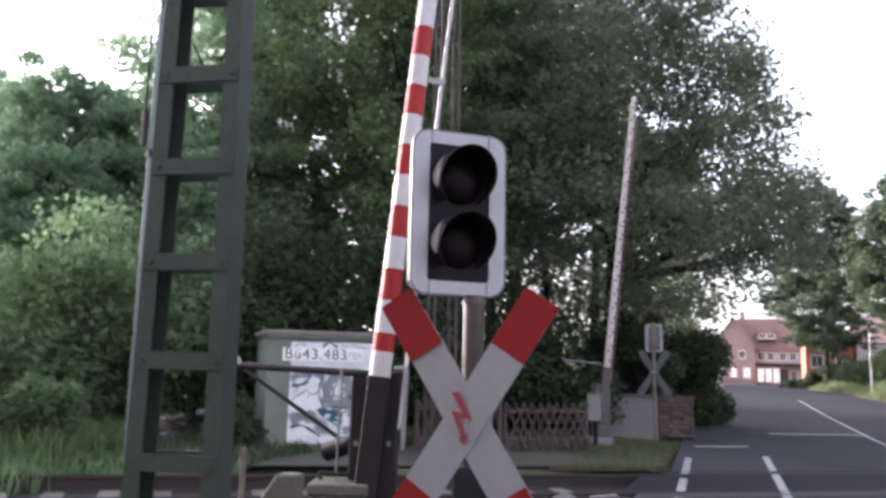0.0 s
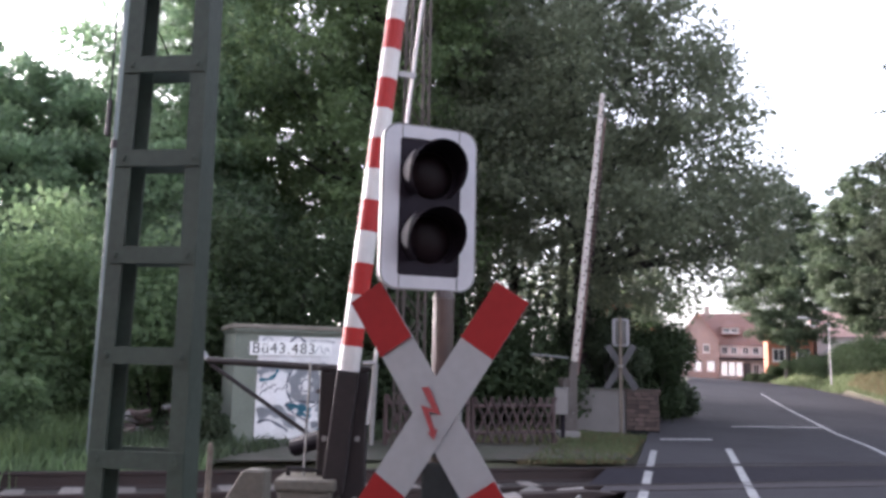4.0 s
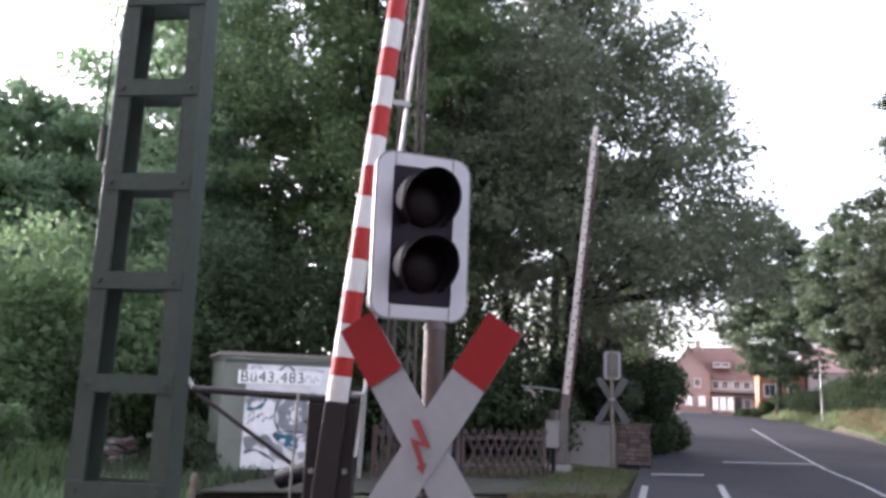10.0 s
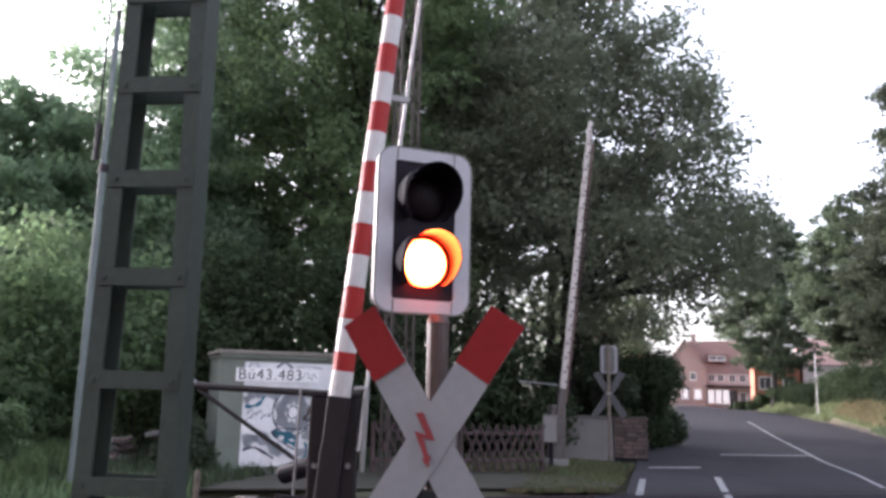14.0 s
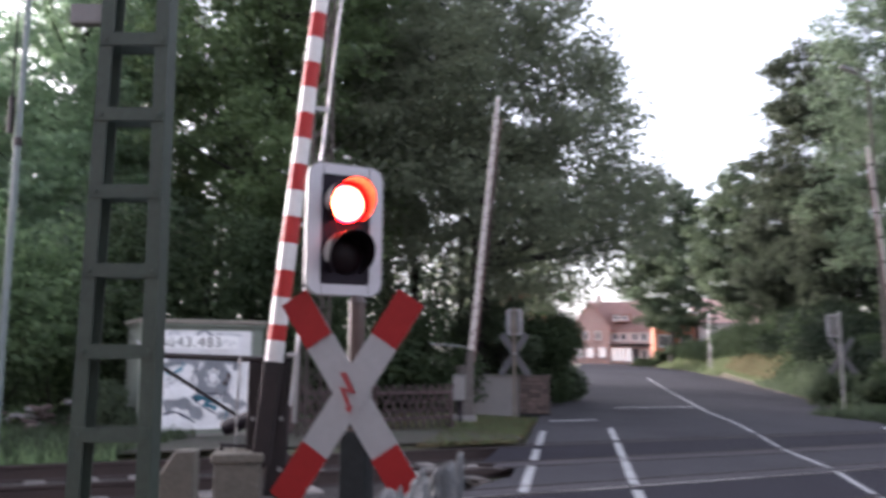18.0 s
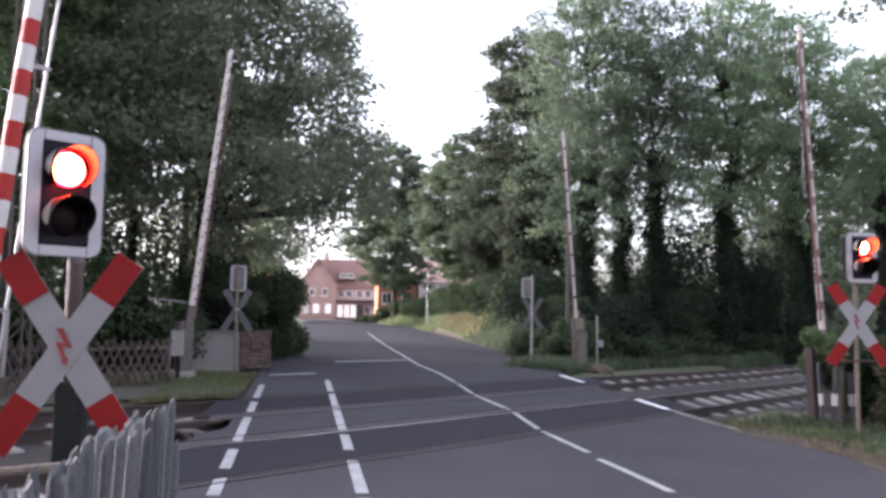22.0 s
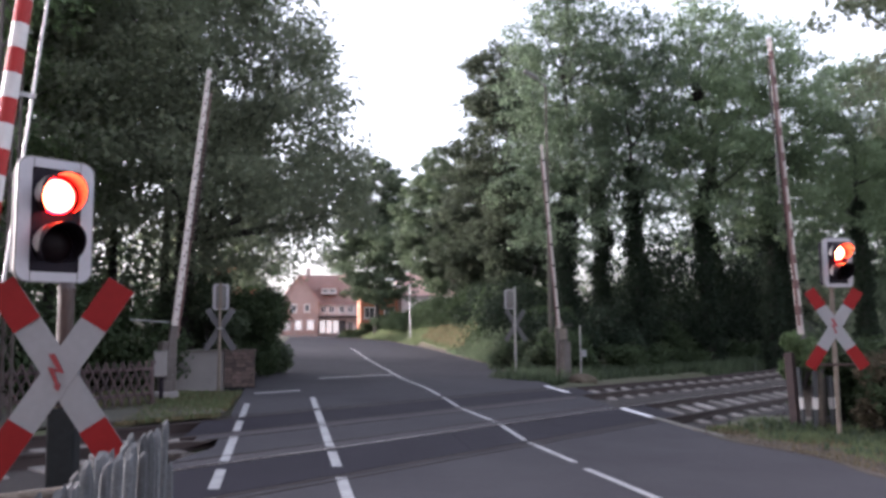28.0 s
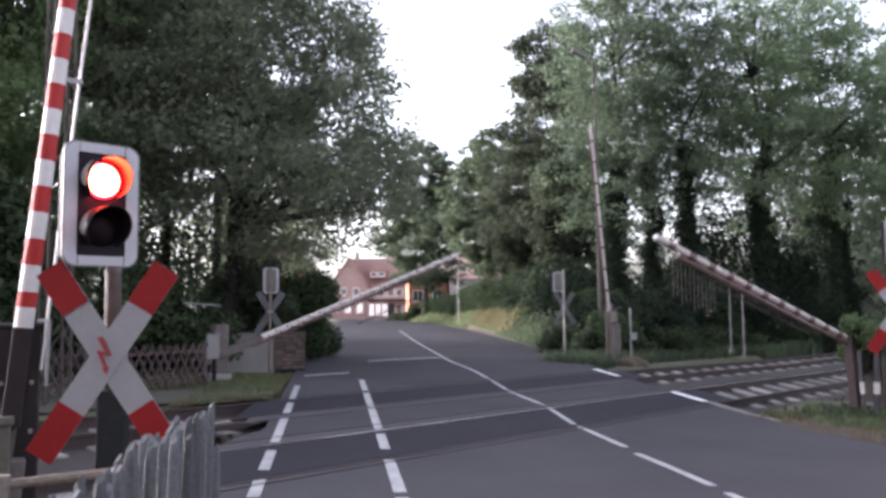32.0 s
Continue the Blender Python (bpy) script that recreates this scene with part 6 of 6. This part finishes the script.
# weeds and heap left of the hut
blades("tall_weeds", [(-12.5, -8.3, 8.0, 9.8), (-14, -9.5, 10, 12)], 2600, 0.4, LEAF_A, 250, "pale grey-green tall weeds beside the ballast", wide=0.022, category="weeds")
blades("ballast_weeds", [(-14.0, 1.2, 11.0, 12.6), (-14.0, -1.0, 10.6, 11.2)], 7000, 0.34, LEAF_F, 251, "green weeds growing over the ballast shoulder", wide=0.018, category="weeds", ballast=True)
bush(-7.7, 11.1, 0.5, 1.1, "leafy green shrub beside the hut wall", 252, LEAF_B, 4500, 0.05)
for i, (u, n, r, h, mm) in enumerate(((-1.6, 13.2, 0.7, 1.2, LEAF_F), (-3.0, 12.9, 0.9, 1.5, LEAF_D), (-4.8, 12.8, 0.8, 1.1, LEAF_F), (-6.4, 12.9, 1.0, 1.6, LEAF_F), (-8.4, 13.0, 1.0, 1.4, LEAF_D), (-10.4, 13.0, 1.1, 1.7, LEAF_F), (-12.8, 13.0, 1.2, 1.6, LEAF_D))):
    x, y = along(u, n)
    bush(x, y, r, h, "leafy green shrub beside the ballast", 260 + i, mm, 6500, 0.048)
heap = empty("brick_heap", pose(-9.3, 11.4, ground_z(-9.3, 11.4), 0, 0, 25), "small heap of old bricks and pale slabs in the grass", "heap")
rb2 = random.Random(77)
for i in range(26):
    bm = bmesh.new()
    block(bm, 0, 0, 0, 0.24, 0.115, 0.07, bevel=0.006)
    ob = part("brick", bm, STONE_RED if i % 4 else CONCRETE, heap)
    ob.matrix_basis = pose(rb2.gauss(0, 0.32), rb2.gauss(0, 0.2), 0.12 + 0.1 * (i % 5) * (1 - i / 40), rb2.uniform(-14, 14), rb2.uniform(-14, 14), rb2.uniform(0, 180))


def belt(name, spots, h, r, count, size, material, seed, label):
    """A far belt of woodland, seen only through gaps."""
    rng = random.Random(seed)
    cs, rs = [], []
    for (x0, y0), (x1, y1) in zip(spots, spots[1:]):
        k = max(2, int(math.hypot(x1 - x0, y1 - y0) / r))
        for i in range(k):
            f = i / k
            for lev in range(3):
                q = r * rng.uniform(0.8, 1.3)
                cs.append((x0 + (x1 - x0) * f + rng.uniform(-r, r), y0 + (y1 - y0) * f + rng.uniform(-r, r), h * (0.12 + 0.33 * lev) * rng.uniform(0.8, 1.15)))
                rs.append((q, q, q * 0.8))
    tagged(leaves(name, cs, rs, count, size, material, None, seed, kind="stuff"), label, "woodland")


belt("far_wood", [(-90, -6), (-70, 22), (-46, 36), (-30, 40), (-16, 38), (-9, 42)], 7.0, 3.4, 42000, 0.26, LEAF_C, 301, "distant belt of dark green woodland")
belt("far_wood", [(18, 52), (30, 52), (48, 50), (70, 44), (90, 34)], 5.0, 3.0, 26000, 0.26, LEAF_C, 302, "distant belt of dark green woodland")
# dark leafy backing that stands in for the shaded depth of the wood
belt("shade_thicket", [along(40, 18.2), along(47, 18.6), along(64, 19.5), along(84, 21), along(110, 22)], 8.0, 2.1, 100000, 0.125, LEAF_IVY_SHADED, 303, "ivy-grown thicket between the trunks, coloured as deep shade")
belt("shade_thicket", [along(29, 16.6), along(44, 17.0), along(62, 17.5)], 2.6, 1.2, 30000, 0.09, LEAF_IVY_SHADED, 304, "ivy-grown thicket behind the far track, coloured as deep shade")
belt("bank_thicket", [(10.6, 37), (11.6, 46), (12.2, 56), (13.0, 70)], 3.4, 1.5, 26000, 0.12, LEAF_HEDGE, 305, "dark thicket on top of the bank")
# grass
blades("verge_grass", [(-4.6, -1.5, 15.0, 18.6), (-2.9, -1.45, 12.9, 16.2)], 4500, 0.09, GRASS, 1, "short green grass before the fence")
blades("dry_verge_grass", [(-4.8, -1.5, 14.6, 18.6), (-3.0, -1.45, 12.6, 16.2)], 12000, 0.05, GRASS_DRY, 9, "short dry grass before the fence")
blades("verge_grass", [(7.5, 12.0, 5.0, 13.0), (6.9, 8.3, 10.2, 11.8)], 20000, 0.11, GRASS, 2, "patchy green grass verge beside the road", patchy=0.06)
blades("verge_weeds", [(7.4, 12.0, 5.0, 12.5)], 5000, 0.13, LEAF_B, 12, "low dark green weeds on the verge", wide=0.035, category="weeds", patchy=-0.05)
blades("dry_verge_grass", [(6.9, 10.5, 4.0, 12.0)], 14000, 0.07, GRASS_DRY, 8, "dry grass and litter on the verge", patchy=-0.1)
blades("verge_grass", [(-14, -6.6, 9.0, 14.0), (-12, -6, 13, 16)], 13000, 0.22, LEAF_B, 3, "tall grass and weeds between hut and railway", wide=0.022)
blades("bank_grass", [(8.8, 11.0, 46.0, 66.0)], 13000, 0.38, GRASS_DRY, 4, "tall dry grass on the bank", wide=0.02)
blades("bank_grass", [(8.6, 11.0, 46.0, 66.0)], 10000, 0.3, GRASS, 5, "green grass on the bank", wide=0.02)
blades("bank_weeds", [(7.8, 11.0, 28.0, 47.0)], 16000, 0.32, LEAF_B, 13, "dull green weeds on the bank", wide=0.024, category="weeds")
blades("bank_grass", [(7.2, 10.0, 64.0, 82.0), (5.0, 8.6, 82.0, 92.0)], 9000, 0.4, GRASS, 11, "green grass on the far bank", wide=0.03)
blades("dark_weeds", [(20, 30, 12.3, 14.8), (30, 46, 11.2, 14.4)], 16000, 0.5, LEAF_B, 6, "shaded green weeds behind the far track", wide=0.03, category="weeds", ballast=True)
blades("verge_grass", [(-3.2, -1.35, 0.5, 5.4)], 7000, 0.12, GRASS, 7, "grass round the mast and barrier foot")

# ---- houses at the end of the road ----


def window(parent, x, z, w, h, y, lit=False):
    """A white-framed window set in a facade that faces -y."""
    bm = bmesh.new()
    ring_plate(bm, [(x - w / 2, z), (x + w / 2, z), (x + w / 2, z + h), (x - w / 2, z + h)], [(x - w / 2 + 0.12, z + 0.12), (x + w / 2 - 0.12, z + 0.12), (x + w / 2 - 0.12, z + h - 0.12), (x - w / 2 + 0.12, z + h - 0.12)], 0.12)
    bmesh.ops.translate(bm, vec=(0, y - 0.08, 0), verts=bm.verts[:])
    fr = part("window", bm, WINDOW_WHITE, parent)
    bm = bmesh.new()
    block(bm, x, y - 0.02, z + h / 2, w - 0.22, 0.03, h - 0.22)
    part("pane", bm, LIT_GLASS if lit else GLASS_DARK, fr)
    bm = bmesh.new()
    block(bm, x, y - 0.05, z + h / 2, 0.07, 0.05, h - 0.2)
    part("mullion", bm, WINDOW_WHITE, fr)
    bm = bmesh.new()
    block(bm, x, y - 0.12, z - 0.05, w + 0.2, 0.2, 0.08)
    part("sill", bm, RENDER_GREY_HAZED, fr)


def gable_roof(bm, x0, x1, y0, y1, eave, ridge, over=0.35, thick=0.22):
    """Two slopes over a gable that faces -y."""
    xm = (x0 + x1) / 2
    k = (ridge - eave) / (xm - x0)
    for s, xe in ((1, x0 - over), (-1, x1 + over)):
        ze = eave - over * k
        pts = [(xe, ze), (xm, ridge), (xm, ridge + thick), (xe, ze + thick)]
        plate(bm, pts, y1 - y0 + 2 * over, Matrix.Translation((0, y0 - over, 0)))


def build_house():
    h = empty("house", pose(0, 106, 0.1), "brown brick gabled house with red roof and pale shop front", "house")
    bm = bmesh.new()
    plate(bm, [(-5.2, -0.5), (-0.2, -0.5), (-0.2, 4.6), (-2.7, 8.1), (-5.2, 4.6)], 9.0)
    part("gable_wall", bm, BRICK_HAZED, h)
    bm = bmesh.new()
    gable_roof(bm, -5.2, -0.2, 0, 9, 4.6, 8.1)
    part("gable_roof", bm, ROOF_RED_HAZED, h)
    bm = bmesh.new()
    block(bm, 2.6, 5.0, 3.3, 7.6, 8.0, 2.0)
    part("upper_wall", bm, RENDER_GREY_HAZED, h)
    bm = bmesh.new()
    block(bm, 2.6, 5.2, 1.0, 7.6, 7.6, 2.9)
    part("shop_wall", bm, RENDER_GREY_HAZED, h)
    bm = bmesh.new()
    rows = [[(-2.9, 0.75, 4.15), (6.7, 0.75, 4.15), (6.7, 4.6, 8.4), (-2.9, 4.6, 8.4)], [(-2.9, 8.9, 4.15), (6.7, 8.9, 4.15), (6.7, 4.6, 8.4), (-2.9, 4.6, 8.4)]]
    for r in rows:
        vs = [bm.verts.new(p) for p in r]
        bm.faces.new(vs)
    bmesh.ops.solidify(bm, geom=bm.faces[:], thickness=0.2)
    bmesh.ops.recalc_face_normals(bm, faces=bm.faces[:])
    roof = part("main_roof", bm, ROOF_RED_HAZED, h)
    bm = bmesh.new()
    block(bm, 1.3, 2.4, 6.0, 2.3, 2.2, 0.95)
    part("dormer", bm, BRICK_HAZED, roof)
    bm = bmesh.new()
    block(bm, 1.3, 2.3, 6.52, 2.6, 2.6, 0.1)
    part("dormer_roof", bm, ROOF_RED_HAZED, roof)
    for x in (-1.6, 3.6):
        bm = bmesh.new()
        block(bm, x, 4.7, 8.8, 0.6, 0.6, 1.1)
        part("chimney", bm, BRICK_HAZED, roof)
    bm = bmesh.new()
    block(bm, 1.9, 0.9, 2.42, 6.6, 1.6, 0.22)
    part("awning", bm, BLACK, h, "dark flat canopy over the shop")
    window(h, 0.75, 5.7, 0.9, 0.65, 1.28)
    window(h, 1.75, 5.7, 0.9, 0.65, 1.28)
    for x in (0.5, 1.6, 3.0, 4.2, 5.6):
        window(h, x, 2.95, 0.85, 1.05, 1.0)
    window(h, -1.7, 3.1, 0.8, 1.1, 0.0)
    window(h, -3.4, 3.1, 0.8, 1.1, 0.0)
    window(h, -1.2, 0.75, 0.9, 1.3, 0.0, True)
    window(h, -2.8, 0.75, 0.9, 1.3, 0.0, True)
    window(h, -4.3, 0.75, 0.9, 1.3, 0.0, True)
    for x in (0.4, 1.3, 2.2):
        window(h, x, 0.2, 0.88, 1.9, 1.38, True)
    bm = bmesh.new()
    block(bm, 3.1, 1.36, 0.95, 0.9, 0.1, 2.0)
    part("door", bm, GLASS_DARK, h)
    window(h, 4.2, 0.6, 0.8, 1.2, 1.38)
    o = empty("orange_house", pose(0.2, 93, 0.6), "orange brick house behind the trees", "house")
    bm = bmesh.new()
    block(bm, 7.0, 5, 2.3, 4.6, 9.0, 6.2)
    part("wall", bm, RENDER_ORANGE, o)
    bm = bmesh.new()
    block(bm, 7.0, 5, 5.52, 5.2, 9.6, 0.25)
    part("roof_edge", bm, WINDOW_WHITE, o)
    for x in (5.8, 8.2):
        window(o, x, 1.6, 1.3, 1.4, 0.5)
    o = empty("pale_house", pose(0.2, 95, 0.6), "pale rendered house with red roof behind the bank", "house")
    bm = bmesh.new()
    block(bm, 14.4, 5, 1.8, 9.0, 8.0, 5.2)
    part("wall", bm, RENDER_GREY_HAZED, o)
    bm = bmesh.new()
    plate(bm, [(0.2, 4.4), (4.6, 7.6), (9.0, 4.4)], 9.6, Matrix.Translation((19.3, 0.4, 0)) @ pose(0, 0, 0, 0, 0, 90))
    part("roof", bm, ROOF_RED_HAZED, o)
    for x in (11.4, 13.4, 15.4, 17.4):
        window(o, x, 1.9, 1.1, 1.3, 1.0)
    o = empty("orange_gable_house", pose(-9.0, 80, 0.3), "orange brick gable behind the hedge", "house")
    bm = bmesh.new()
    plate(bm, [(-3.6, -0.5), (3.6, -0.5), (3.6, 5.0), (0, 8.6), (-3.6, 5.0)], 8.0)
    part("wall", bm, RENDER_ORANGE, o)
    bm = bmesh.new()
    gable_roof(bm, -3.6, 3.6, 0, 8, 5.0, 8.6)
    part("roof", bm, ROOF_RED_HAZED, o)
    window(o, 0.0, 3.2, 1.0, 1.2, 0.0)
    window(o, 1.9, 0.8, 1.0, 1.3, 0.0)


build_house()

# ---- what moves: the lamps turn to their lit side, the two barriers of the oncoming lane sink ----


def turning(lamp, zz, at, back=None):
    """Rows of a lamp that turns its lit half outwards at a time, and back again."""
    home = lambda a: pose(0, 0.004, zz, 0, 0, a)  # noqa: E731
    rows = [(0.0, home(0))]
    if at <= 0:
        return [(0.0, home(180)), (32.0, home(180))]
    for i in range(4):
        rows.append((at + i / FPS, home(60 * i)))
    if back:
        for i in range(4):
            rows.append((back + i / FPS, home(180 - 60 * i)))
    rows.append((32.0, rows[-1][1]))
    return rows


def sinking(piv, rest, steps):
    return [(0.0, pose(0, 0, piv, 0, rest))] + [(t, pose(0, 0, piv, 0, a)) for t, a in steps]


def motions():
    (red, rz), (amber, az) = near_lamps
    walk(amber, turning(amber, az, 12.13, 15.5))
    walk(red, turning(red, rz, 15.47))
    (red2, rz2), (amber2, az2) = right_lamps
    walk(amber2, turning(amber2, az2, 12.13, 15.5))
    walk(red2, turning(red2, rz2, 15.47))
    steps = [(28.0, 7), (28.4, 7.5), (28.7, 11), (29.0, 16), (29.5, 25), (30.0, 33.5), (30.5, 43), (31.0, 54), (31.5, 65), (32.0, 73.5)]
    _, boom, piv = BOOM_F
    walk(boom, sinking(piv, 6.5, [(t, a - 3.9 * math.sin(radians(a))) for t, a in steps]))
    _, boom, piv = BOOM_R
    walk(boom, sinking(piv, 7, steps))
    for leg, z in LEGS:
        hang = lambda a: pose(0.16, 0, z, 0, -a)  # noqa: E731
        walk(leg, [(0.0, hang(7))] + [(t, hang(a)) for t, a in steps])
    for bar, drop in BARS_R + BARS_F:
        low = lambda a: pose(drop * math.sin(radians(a)), 0, drop * (math.cos(radians(7)) - math.cos(radians(a))) * 0.5)  # noqa: E731
        walk(bar, [(0.0, low(7))] + [(t, low(a)) for t, a in steps])
    _, boom, piv = BOOM_A
    walk(boom, [(0.0, pose(0, 0, piv, 0, 5.5)), (32.0, pose(0, 0, piv, 0, 5.5))])
    _, boom, piv = BOOM_B
    walk(boom, [(0.0, pose(0, 0, piv, 0, 6)), (32.0, pose(0, 0, piv, 0, 6))])


motions()
